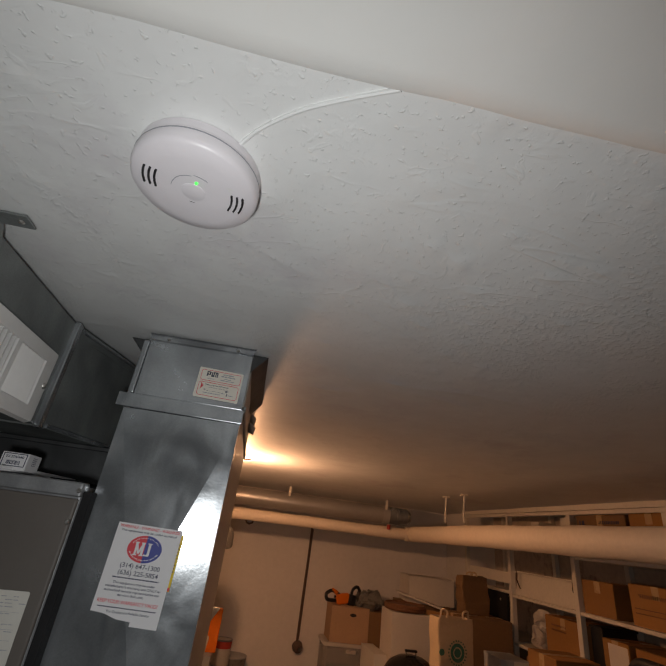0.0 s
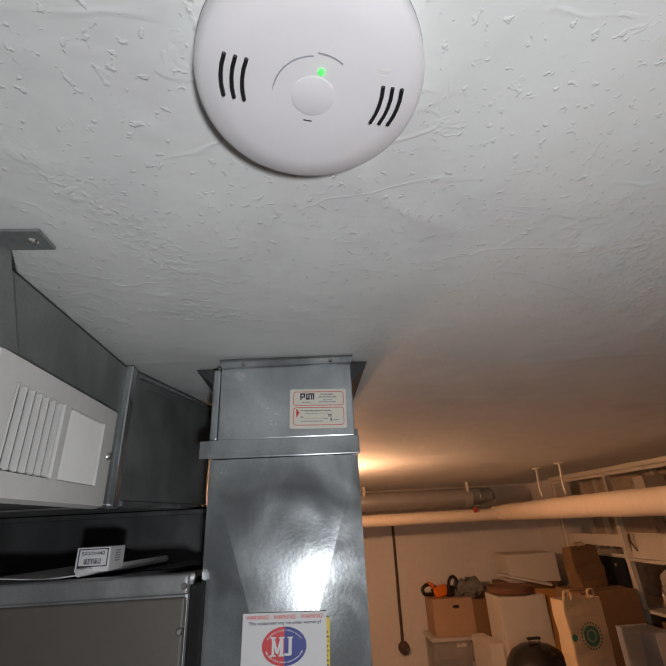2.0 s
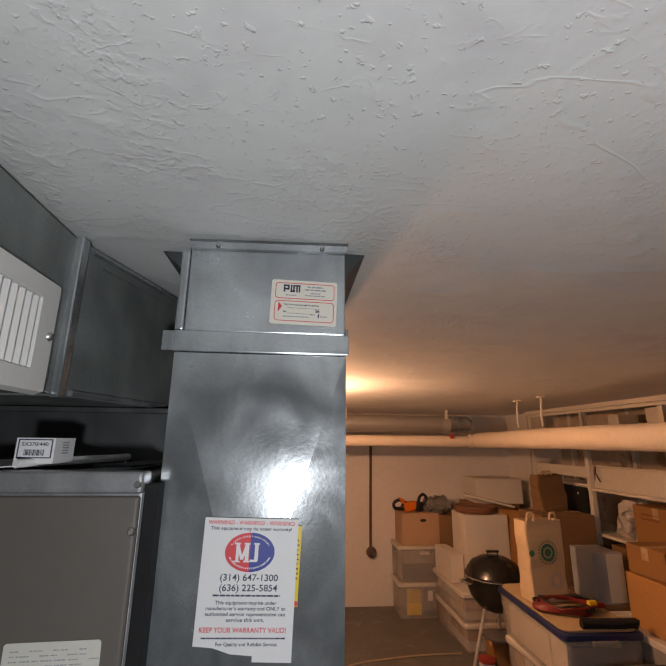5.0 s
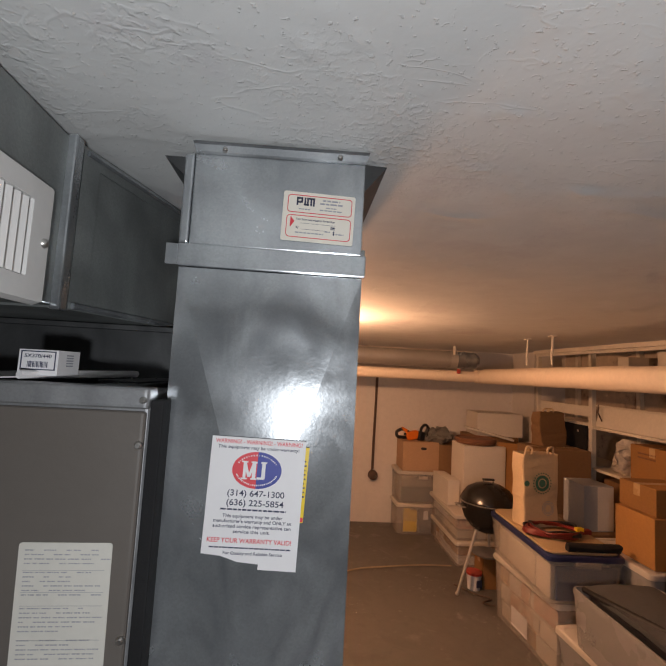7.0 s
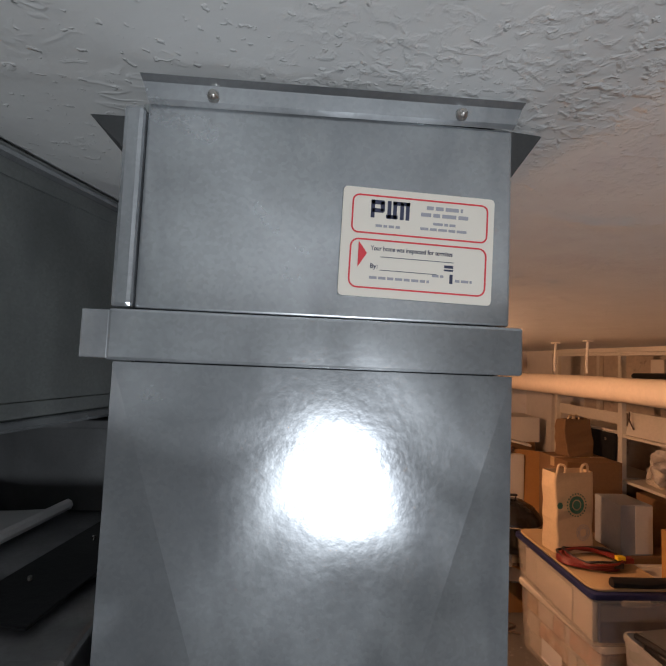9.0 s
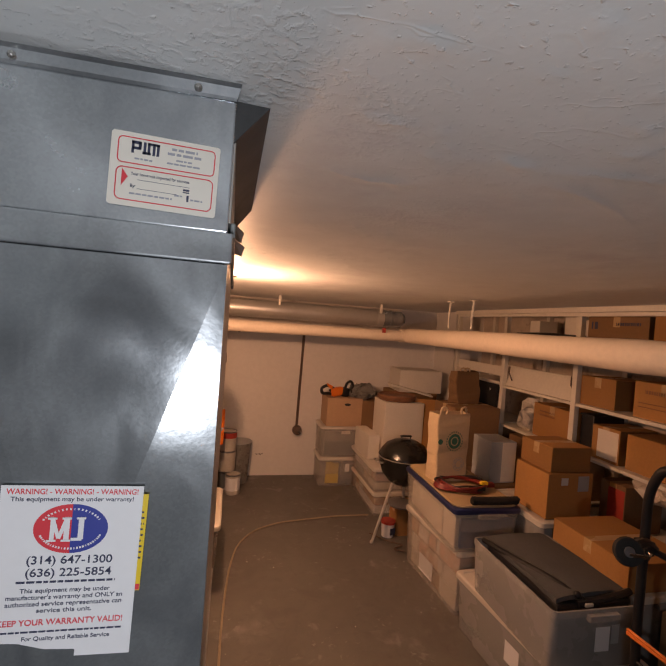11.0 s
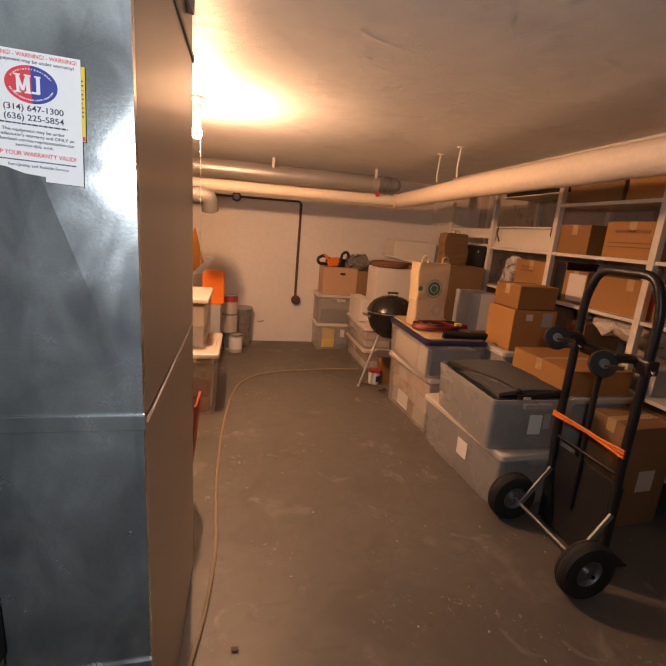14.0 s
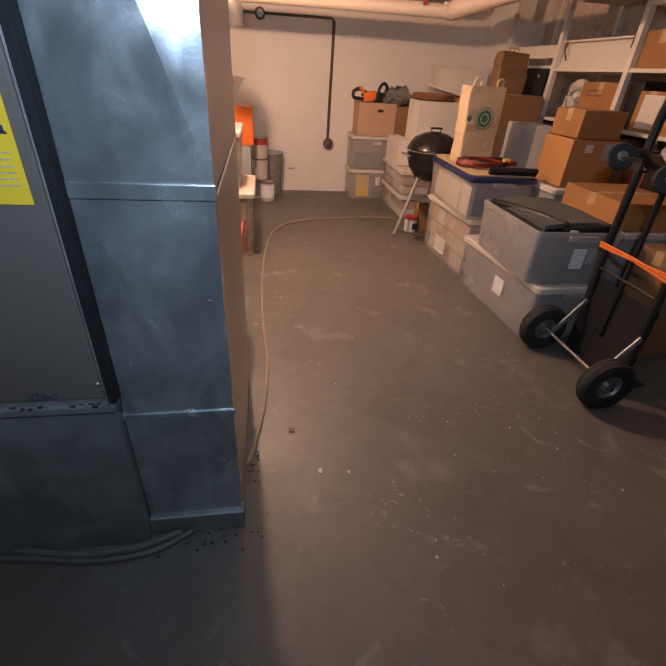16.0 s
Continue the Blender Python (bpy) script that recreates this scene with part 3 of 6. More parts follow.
# ceiling flanges
bm = bmesh.new()
prof = [(-0.001, 0.0), (-0.003, 0.003), (-0.005, 0.013), (-0.009, 0.016), (-0.004, 0.0165), (-0.001, 0.006), (0.002, 0.002)]
L = [bm.verts.new((DX0 + 0.012 - dz * 0.3, DY0 + y, 2.0225 + dz)) for y, dz in prof]
R = [bm.verts.new((DX1 - 0.002 + dz * 0.3, DY0 + y, 2.0275 + dz)) for y, dz in prof]
for k in range(len(prof)):
    j = (k + 1) % len(prof)
    bm.faces.new((L[k], L[j], R[j], R[k]))
bm.faces.new(L)
bm.faces.new(list(reversed(R)))
part("front_flange", bm, "galv", duct, "bent flange screwed to the ceiling")
for x, z in ((-0.312, 2.030), (-0.140, 2.0335)):
    m = pose(x, DY0 - 0.005, z, 80, 0, 0)
    bm = lathe([(0, 0.0035), (0.002, 0.0035), (0.0034, 0.0022), (0.0042, 0.001), (0.0042, -0.002)], 12, None, m)
    part("screw", bm, "screw", duct, smooth=True)


def side_flange(x_in, x_out, y0, y1, name_label):
    bm = bmesh.new()
    t = 0.002
    pts = [(x_in, 1.990), (x_in, 2.036), (x_out, 2.041)]
    a, b = [bm.verts.new((x, y0 + (0.012 if x == x_out else 0), z)) for x, z in pts], [bm.verts.new((x, y1, z)) for x, z in pts]
    stack_loops(bm, [a, b])
    part("side_flange", bm, "galv_black", duct, name_label)


# both flanges get near-black sheet to paint in the shade on them
side_flange(DX0 + 0.002, DX0 - 0.052, 1.085, 1.80, "bent side flange, shade put into its dark colour")
side_flange(DX1 - 0.002, DX1 + 0.036, 1.06, 1.56, "bent side flange, shade put into its dark colour")
part("hole_rim", lathe([(0.0165, 0), (0.0195, 0), (0.0195, 0.0015), (0.0165, 0.0015), (0.0165, 0)], 20, None, pose(DX1 + 0.0003, 1.41, 1.985, 0, 90, 0)), "galv_dull", duct)
part("hole", lathe([(0, 0), (0.0165, 0), (0.0165, 0.001), (0, 0.001)], 20, None, pose(DX1 + 0.0008, 1.41, 1.985, 0, 90, 0)), "rubber", duct, "dark open hole")
for z, s in ((2.020, 0.024), (1.985, 0.028)):
    bm = bmesh.new()
    a = [bm.verts.new(p) for p in ((DX1 - 0.001, 1.62, z), (DX1 + s, 1.66, z - 0.012), (DX1 + s * 0.8, 1.70, z - 0.030), (DX1 - 0.001, 1.72, z - 0.02))]
    b = [bm.verts.new((v.co.x, v.co.y, v.co.z - 0.002)) for v in a]
    stack_loops(bm, [a, b])
    part("torn_tab", bm, "galv_side", duct, "bent torn metal tab")
bm = lathe([(0, 0.004), (0.004, 0.0035), (0.006, 0.001), (0.006, 0)], 10, None, pose(DX1 - 0.03, DY0 - 0.0005, 0.80, 90, 0, 0))
part("rivet", bm, "screw", duct, smooth=True)

# warranty notice: white paper sheet with torn lower edge, yellow slip behind it
notice = thing("warranty_notice", front(-0.2335, DY0 - 0.0114, 1.524) @ pose(0, 0, 0, 0, 0, -1.5), "white paper warranty notice with torn lower edge, on the duct", "notice")
W, H = 0.130, 0.176
bm = bmesh.new()
outline = [(-W / 2, H / 2), (W / 2, H / 2), (W / 2, -H / 2), (W * 0.10, -H / 2 + 0.001), (W * 0.10, -H / 2 + 0.008), (-W * 0.12, -H / 2 + 0.010), (-W * 0.30, -H / 2 + 0.017), (-W / 2, -H / 2 + 0.019)]
a, b = [bm.verts.new((x, y, 0)) for x, y in outline], [bm.verts.new((x, y, 0.0006)) for x, y in outline]
stack_loops(bm, [a, b])
part("sheet", bm, "paper", notice)


def half_oval(side, rx, ry, cy):
    bm = bmesh.new()
    a = [bm.verts.new((side * rx * math.cos(t), cy + ry * math.sin(t), 0.0007)) for t in (-math.pi / 2 + math.pi * i / 20 for i in range(21))]
    b = [bm.verts.new((v.co.x, v.co.y, 0.001)) for v in a]
    return stack_loops(bm, [a, b])


OC = H / 2 - 0.0435
part("emblem", half_oval(-1, 0.0340, 0.0250, OC), "red_ink", notice, "red half of the oval emblem")
part("emblem", half_oval(1, 0.0340, 0.0250, OC), "blue_ink", notice, "blue half of the oval emblem")
bm = bmesh.new()
for x, w, h, sk in ((-0.017, 0.004, 0.024, 0), (-0.004, 0.005, 0.024, 0), (0.009, 0.005, 0.022, 0)):
    plate(w, h, 0.0003, 0, bm, x, OC, 0.0011)
for x0, x1 in ((-0.017, -0.0105), (-0.004, -0.0105)):
    own = plate(0.0035, 0.021, 0.0003, 0, None, 0, 0, 0.0016)
    join(bm, moved(own, pose((x0 + x1) / 2, OC + 0.001, 0.0004 if x0 < x1 else 0.0009, 0, 0, 17 if x0 < x1 else -17)))
plate(0.010, 0.003, 0.0003, 0, bm, 0.0055, OC - 0.0105, 0.0016)
for x in (-0.017, -0.004, 0.009):
    plate(0.0085, 0.002, 0.0003, 0, bm, x, OC + 0.011, 0.0021)
    plate(0.0085, 0.002, 0.0003, 0, bm, x, OC - 0.0115, 0.0021) if x < 0 else None
part("emblem_mark", bm, "paper", notice, "white mark on the emblem")
bm = bmesh.new()
for k in range(44):
    t = radians(28 + k * (124 / 17)) if k < 18 else radians(200 + (k - 18) * (140 / 25))
    own = plate(0.0015 if k % 4 else 0.0007, 0.0020, 0.0003, 0, None, 0, 0, 0.0011)
    join(bm, moved(own, pose(0.0288 * math.cos(t), OC + 0.0202 * math.sin(t), 0, 0, 0, math.degrees(t) - 90)))
tagged(part("emblem_lettering", bm, "paper", notice), kind="stuff")
lettering("WARNING! - WARNING! - WARNING!", 0.0078, "red_ink", notice, pose(-0.060, H / 2 - 0.0085, 0.0008), width=0.120)
lettering("This equipment may be under warranty!", 0.0062, "dark_ink", notice, pose(-0.056, H / 2 - 0.0155, 0.0008), width=0.112)
lettering("(314) 647-1300", 0.0115, "dark_ink", notice, pose(-0.038, 0.0090, 0.0008), width=0.078)
lettering("(636) 225-5854", 0.0115, "dark_ink", notice, pose(-0.038, -0.0037, 0.0008), width=0.078)
tagged(part("print", bars([(0, -0.0092, 0.090)], 0.0022), "dark_ink", notice), kind="stuff")
for i, s in enumerate(("This equipment may be under", "manufacturer's warranty and ONLY an", "authorized service representative can", "service this unit.")):
    w = (0.082, 0.106, 0.106, 0.05)[i]
    lettering(s, 0.0062, "dark_ink", notice, pose(-w / 2, -0.0199 - 0.0068 * i, 0.0008), width=w)
lettering("KEEP YOUR WARRANTY VALID!", 0.0085, "red_ink", notice, pose(-0.059, -0.0530, 0.0008), width=0.114)
tagged(part("print", bars([(0, -0.0596, 0.11)], 0.0018), "dark_ink", notice), kind="stuff")
lettering("For Quality and Reliable Service", 0.0058, "dark_ink", notice, pose(-0.036, -0.0685, 0.0008), width=0.080)
slip = thing("yellow_slip", front(-0.178, DY0 - 0.0106, 1.551) @ pose(0, 0, 0, 0, 0, -2), "narrow yellow label half hidden behind the notice", "label")
part("sheet", plate(0.030, 0.102, 0.0005), "yellow", slip)
tagged(part("print", bars([(0.010, 0.032 - 0.006 * i, 0.006) for i in range(9)], 0.002, 0.0007), "dark_ink", slip), kind="stuff")
part("stripe", plate(0.029, 0.006, 0.0003, 0, None, 0, -0.047, 0.0006), "red_ink", slip)

# inspection sticker on the top panel
stk = thing("inspection_sticker", front(-0.168, DY0 - 0.0005, 1.938) @ pose(0, 0, 0, 0, 0, -1.2), "cream inspection sticker with red rounded frames", "sticker")
SW, SH = 0.108, 0.076
part("sheet", plate(SW, SH, 0.0006, 0.003), "cream_label", stk)


def frame_line(w, h, r, t, cx, cy):
    bm = bmesh.new()
    a, b = ring_loop(bm, w, h, r, 0.0007, 5), ring_loop(bm, w - 2 * t, h - 2 * t, max(0.0005, r - t), 0.0007, 5)
    c, d = ring_loop(bm, w - 2 * t, h - 2 * t, max(0.0005, r - t), 0.0010, 5), ring_loop(bm, w, h, r, 0.0010, 5)
    for p, q in ((a, b), (b, c), (c, d), (d, a)):
        for k in range(len(p)):
            j = (k + 1) % len(p)
            bm.faces.new((p[k], p[j], q[j], q[k]))
    return moved(bm, Matrix.Translation((cx, cy, 0)))


part("border", frame_line(0.097, 0.0275, 0.005, 0.0011, 0.001, 0.0195), "red_ink", stk)
part("border", frame_line(0.097, 0.0345, 0.006, 0.0011, 0.001, -0.0150), "red_ink", stk)
bm = bmesh.new()
v = [bm.verts.new(p) for p in ((-0.0415, 0.0, 0.0011), (-0.0415, -0.018, 0.0011), (-0.0355, -0.008, 0.0011))]
w = [bm.verts.new((q.co.x, q.co.y, 0.0014)) for q in v]
stack_loops(bm, [v, w])
part("arrow", bm, "red_ink", stk, "red arrow")
bm = bmesh.new()
for x in (-0.033, -0.0215, -0.0175, -0.0125, -0.0085):
    plate(0.0026, 0.0125, 0.0003, 0, bm, x, 0.0235, 0.0008)
plate(0.009, 0.003, 0.0003, 0, bm, -0.0295, 0.0283, 0.0008)
plate(0.008, 0.0028, 0.0003, 0, bm, -0.0295, 0.0225, 0.0008)
plate(0.0028, 0.007, 0.0003, 0, bm, -0.0262, 0.0255, 0.0008)
plate(0.008, 0.0024, 0.0003, 0, bm, -0.0195, 0.0188, 0.0008)
plate(0.012, 0.0026, 0.0003, 0, bm, -0.0130, 0.0285, 0.0008)
part("company_mark", bm, "dark_ink", stk, "black block mark")
tagged(part("print", bars([(0.018, 0.0275, 0.026), (0.018, 0.0225, 0.034)], 0.0026), "grey_ink", stk), kind="stuff")
tagged(part("print", bars([(-0.022, 0.0118, 0.017), (0.018, 0.0165, 0.016), (0.018, 0.0125, 0.034)], 0.0018), "grey_ink", stk), kind="stuff")
lettering("Your home was inspected for termites", 0.0046, "dark_ink", stk, pose(-0.033, -0.0055, 0.0008), width=0.058)
lettering("By:", 0.0046, "dark_ink", stk, pose(-0.033, -0.0180, 0.0008))
bm = bmesh.new()
plate(0.052, 0.0004, 0.0002, 0, bm, 0.0, -0.0098, 0.0008)
plate(0.040, 0.0004, 0.0002, 0, bm, -0.006, -0.0190, 0.0008)
plate(0.0065, 0.0020, 0.0002, 0, bm, 0.0225, -0.0130, 0.0008)
plate(0.0065, 0.0012, 0.0002, 0, bm, 0.0225, -0.0155, 0.0008)
plate(0.0022, 0.0065, 0.0002, 0, bm, 0.0245, -0.0215, 0.0008)
tagged(part("print", bm, "dark_ink", stk), kind="stuff")
tagged(part("print", bars([(-0.012, -0.0245, 0.042), (0.0335, -0.0225, 0.012), (0.015, -0.0200, 0.008)], 0.0018), "grey_ink", stk), kind="stuff")

# ---------------------------------------------------------------- furnace cabinet
FX0, FX1, FY = -0.95, -0.358, 1.0
furnace = thing("furnace", pose(0, 0, 0), "grey-brown enamelled furnace cabinet with a steel edge", "furnace")
part("casing", box(FX0, DX0 - 0.012, FY + 0.036, 1.70, 0.55, 1.670, 0.004), "edge_steel", furnace, "bare steel casing")
part("front_frame", box(FX0, FX1 - 0.0165, FY + 0.006, FY + 0.036, 0.55, 1.668, 0.006, None, 3), "edge_steel", furnace, "rounded bare steel front frame")
part("door_panel", box(FX0 + 0.01, FX1 - 0.020, FY, FY + 0.02, 0.575, 1.645, 0.005, None, 3), "furnace", furnace, "grey-brown enamelled door")
part("top_rail", box(FX0, FX1 - 0.016, FY - 0.004, FY + 0.034, 1.648, 1.676, 0.006, None, 3), "edge_steel", furnace)
# matt black also paints the shadow in the gap between door and duct
part("edge_strip", box(FX1 - 0.016, FX1 + 0.001, FY + 0.004, FY + 0.0375, 0.556, 1.66, 0.002), "case_black", furnace, "black gasket strip and painted shadow gap beside the duct")
part("base_plenum", box(FX0, DX0 - 0.003, FY + 0.012, 1.70, 0.0, 0.535, 0.003), "galv_dull", furnace, "dusty galvanised base")
part("base_lip", box(FX0, FX1, FY - 0.004, FY + 0.03, 0.535, 0.556, 0.004), "galv_dull", furnace, "ragged dusty lip")
bm = bmesh.new()
for k in range(46):
    join(bm, ball(random.uniform(0.002, 0.006), Matrix.Translation((random.uniform(FX0 + 0.05, FX1 - 0.01), FY + random.uniform(-0.004, 0.012), 0.557)) @ Matrix.Diagonal((1.8, 1, 0.6, 1)), 1))
tagged(part("grime", bm, "dirt", furnace, "black crumbs of grime on the lip"), kind="stuff")
for z in (1.602, 1.365, 0.62):
    bm = lathe([(0, 0.005), (0.003, 0.005), (0.0045, 0.0035), (0.0055, 0.001), (0.0055, -0.001)], 10, None, pose(FX1 - 0.025, FY - 0.0005, z, 90, 0, 0))
    part("door_screw", bm, "screw", furnace, smooth=True)
bm = lathe([(0, 0.005), (0.003, 0.005), (0.004, 0.003), (0.005, 0.0), (0.005, -0.002)], 10, None, pose(FX1 - 0.023, FY - 0.004, 1.660, 90, 0, 0))
part("corner_screw", bm, "screw", furnace, smooth=True)
lettering("x25x1", 0.026, "dark_ink", furnace, front(-0.535, FY - 0.0006, 0.580), name="handwriting")
sheet = thing("rating_sheet", front(-0.456, FY - 0.0008, 1.335) @ pose(0, 0, 0, 0, 0, 1.0), "aged white instruction sheet on the furnace door", "notice")
part("sheet", plate(0.112, 0.290, 0.0006, 0.004), "paper_aged", sheet)
rows = []
for i in range(52):
    y = 0.136 - i * 0.0053
    if i in (4, 11, 12, 19, 25, 26, 38):
        continue
    x, end = -0.048, random.choice((0.046, 0.042, 0.01, 0.03))
    while x < end:
        k = random.uniform(0.005, 0.015)
        rows.append((x + k / 2, y, k))
        x += k + random.choice((0.0025, 0.0025, 0.012))
tagged(part("print", bars(rows, 0.0013), "grey_ink", sheet), kind="stuff")
bm = bmesh.new()
for y in (0.112, 0.086, 0.070, 0.030):
    plate(0.098, 0.0003, 0.0002, 0, bm, 0, y, 0.0008)
part("ruling", bm, "grey_ink", sheet)
tag = thing("energy_label", front(-0.4665, FY - 0.0008, 1.121), "yellow printed energy label on the furnace door", "label")
part("sheet", plate(0.135, 0.208, 0.0006), "yellow", tag)
tagged(part("print", bars([(0.0, 0.085 - 0.0105 * i, 0.11) for i in range(16) if i not in (4, 8, 9)], 0.0022, 0.0007), "grey_ink", tag), kind="stuff")
bm = plate(0.118, 0.004, 0.0002, 0, None, 0, 0.01, 0.0007)
plate(0.012, 0.010, 0.0002, 0, bm, 0.05, 0.016, 0.0007)
part("scale_bar", bm, "dark_ink", tag)

# supply plenum and trunk over the furnace
plenum = thing("supply_plenum", pose(0, 0, 0), "near-black galvanised plenum box on the furnace", "duct")
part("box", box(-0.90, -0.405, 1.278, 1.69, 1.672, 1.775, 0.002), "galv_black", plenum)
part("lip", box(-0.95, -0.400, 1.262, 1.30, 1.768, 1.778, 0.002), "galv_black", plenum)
TX = -0.535
trunk = thing("overhead_supply_duct", pose(0, 0, 0), "grey galvanised supply trunk hung under the ceiling", "duct")
part("run", box(-0.98, TX, -1.6, 1.05, 1.782, 2.030, 0.002), "galv_dull", trunk)
bm = bmesh.new()
z0, z1 = 1.780, 2.032
lo = [bm.verts.new(p) for p in ((-0.98, 1.06, z0), (TX + 0.004, 1.06, z0), (-0.440, 1.36, z0), (-0.44, 1.69, z0), (-0.98, 1.69, z0))]
hi = [bm.verts.new((v.co.x, v.co.y, z1)) for v in lo]
stack_loops(bm, [lo, hi])
part("fitting", bm, "galv_dull", trunk, "flared fitting")
part("s_cleat", box(TX - 0.002, TX + 0.012, 1.040, 1.062, 1.776, 2.034, 0.003), "galv", trunk)
d = Vector((-0.440 - TX - 0.004, 0.30, 0)).normalized()
for z in (1.786, 2.022):
    bm = tube([(TX + 0.012, 1.075, z), (-0.436, 1.355, z)], 0.005, 6)
    part("hem", bm, "galv", trunk)

for u0, u1, za, zb in ((0.02, 0.13, 1.792, 2.018), (0.13, 0.99, 1.792, 1.806), (0.13, 0.99, 2.004, 2.018)):
    bm = bmesh.new()
    p, q = Vector((TX + 0.005, 1.062, 0)), Vector((-0.440, 1.36, 0))
    nv = Vector((q.y - p.y, p.x - q.x, 0)).normalized() * 0.0025
    ends = [p.lerp(q, u0), p.lerp(q, u1)]
    lo = [bm.verts.new((e.x, e.y, z)) for e, z in ((ends[0], za), (ends[1], za), (ends[1], zb), (ends[0], zb))]
    hi = [bm.verts.new(v.co + nv) for v in lo]
    stack_loops(bm, [lo, hi])
    part("folded_edge", bm, "galv_dull", trunk)

reg = thing("wall_register", pose(TX + 0.001, 0.846, 1.855, 90, 0, 90), "white enamelled louvred air register on the trunk", "register")
RW, RH = 0.315, 0.160
bm = bmesh.new()
o, i1 = ring_loop(bm, RW, RH, 0.004, 0.0, 3), ring_loop(bm, RW - 0.008, RH - 0.008, 0.004, 0.012, 3)
i2, i3 = ring_loop(bm, RW - 0.084, RH - 0.062, 0.003, 0.012, 3), ring_loop(bm, RW - 0.088, RH - 0.066, 0.003, 0.001, 3)
stack_loops(bm, [o, i1, i2, i3], False, False)
part("frame", bm, "white_metal", reg)
part("shadow_box", plate(RW - 0.06, RH - 0.05, 0.0015, 0, None, 0, 0, 0.0), "galv_dull", reg, "dark inside")
part("divider", plate(0.014, RH - 0.06, 0.0105, 0, None, 0, 0, 0.001), "white_metal", reg)
for k in range(14):
    x, tilt = (-0.111 + 0.0155 * k, -18) if k < 7 else (0.014 + 0.0148 * (k - 7), 58)
    bm = moved(box(-0.0007, 0.0007, -RH / 2 + 0.0325, RH / 2 - 0.0325, -0.0055, 0.0055), pose(x, 0, 0.0075, 0, tilt, 0))
    part("louvre", bm, "white_metal", reg)
for s in (-1, 1):
    bm = lathe([(0, 0.005), (0.003, 0.005), (0.0055, 0.003), (0.0065, 0)], 10, None, pose(s * (RW / 2 - 0.014), 0, 0.012))
    part("screw", bm, "screw", reg, smooth=True)

strap = thing("hanger_strap", pose(0, 0, 0), "bent dark steel strap fixed to the ceiling", "strap")
part("plate", box(-0.525, -0.472, 0.628, 0.662, CEIL - 0.008, CEIL - 0.004, 0.001), "galv_dull", strap)
bm = bmesh.new()
a = [bm.verts.new(p) for p in ((-0.525, 0.628, 2.041), (-0.525, 0.662, 2.041), (-0.533, 0.735, 1.93), (-0.533, 0.701, 1.93))]
b = [bm.verts.new((v.co.x + 0.003, v.co.y, v.co.z)) for v in a]
stack_loops(bm, [a, b])
part("leg", bm, "galv_dull", strap)
part("screw", lathe([(0, -0.003), (0.004, -0.002), (0.006, 0)], 10, None, pose(-0.487, 0.645, CEIL - 0.008)), "screw", strap)

# things lying on the furnace
carton = thing("small_parts_box", pose(-0.542, 1.058, 1.6875, 0, 0, -3) @ Matrix.Diagonal((0.8, 0.8, 0.74, 1)), "small white parts box with a black-framed label", "box")
part("body", box(-0.034, 0.034, -0.02, 0.045, -0.006, 0.042, 0.001), "paper", carton)
bm = bmesh.new()
for x0, x1, za, zb in ((-0.030, 0.030, 0.0375, 0.0395), (-0.030, 0.030, 0.004, 0.006), (-0.030, -0.028, 0.004, 0.0395), (0.028, 0.030, 0.004, 0.0395)):
    box(x0, x1, -0.0206, -0.0199, za, zb, 0, bm)
part("label_frame", bm, "dark_ink", carton)
lettering("5X370/440", 0.0095, "dark_ink", carton, front(-0.024, -0.0204, 0.027), width=0.046)
bm = bmesh.new()
for k in range(16):
    box(-0.018 + k * 0.0022, -0.018 + k * 0.0022 + random.choice((0.0007, 0.0014)), -0.0206, -0.0199, 0.009, 0.020, 0, bm)
tagged(part("barcode", bm, "dark_ink", carton), kind="stuff")
bm = bmesh.new()
for k in range(5):
    box(0.0339, 0.0346, 0.004, 0.024, 0.012 + k * 0.005, 0.0145 + k * 0.005, 0, bm)
tagged(part("side_print", bm, "grey_ink", carton), kind="stuff")
sheets = thing("paper_sheets", pose(0, 0, 1.678), "loose white manual sheets on the furnace top", "paper")
bm = bmesh.new()
n = 14
g = [[bm.verts.new((-0.72 + 0.06 * j + 0.17 * i / n, 1.028 + 0.236 * j - 0.008 * i / n, 0.0025 + 0.002 * math.sin(i * 0.5 + j))) for i in range(n + 1)] for j in (0, 1)]
h = [[bm.verts.new((v.co.x, v.co.y, v.co.z - 0.0015)) for v in row] for row in g]
for i in range(n):
    bm.faces.new((g[0][i], g[0][i + 1], g[1][i + 1], g[1][i]))
    bm.faces.new((h[0][i], h[1][i], h[1][i + 1], h[0][i + 1]))
    bm.faces.new((g[0][i], h[0][i], h[0][i + 1], g[0][i + 1]))
    bm.faces.new((g[1][i], g[1][i + 1], h[1][i + 1], h[1][i]))
bm.faces.new((g[0][0], g[1][0], h[1][0], h[0][0]))
bm.faces.new((g[0][n], h[0][n], h[1][n], g[1][n]))
part("sheet", bm, "paper", sheets, smooth=True)
bm = tube(rounded([(-0.552, 1.020, 0.006), (-0.515, 1.120, 0.007), (-0.492, 1.264, 0.007)], 0.1), 0.006, 8)
part("rolled_edge", bm, "paper", sheets, smooth=True)
strip = thing("foam_strip", pose(-0.4235, 1.1526, 1.678, 0, 0, 80), "black speckled metal plate on the furnace top", "plate")
part("body", box(-0.095, 0.095, -0.031, 0.031, 0, 0.003, 0.001), "black_steel", strip)
for x in (-0.045, 0.03):
    part("screw", lathe([(0.0016, 0.003), (0.0016, 0.006), (0, 0.0065)], 8, None, pose(x, 0.01, 0)), "screw", strip)

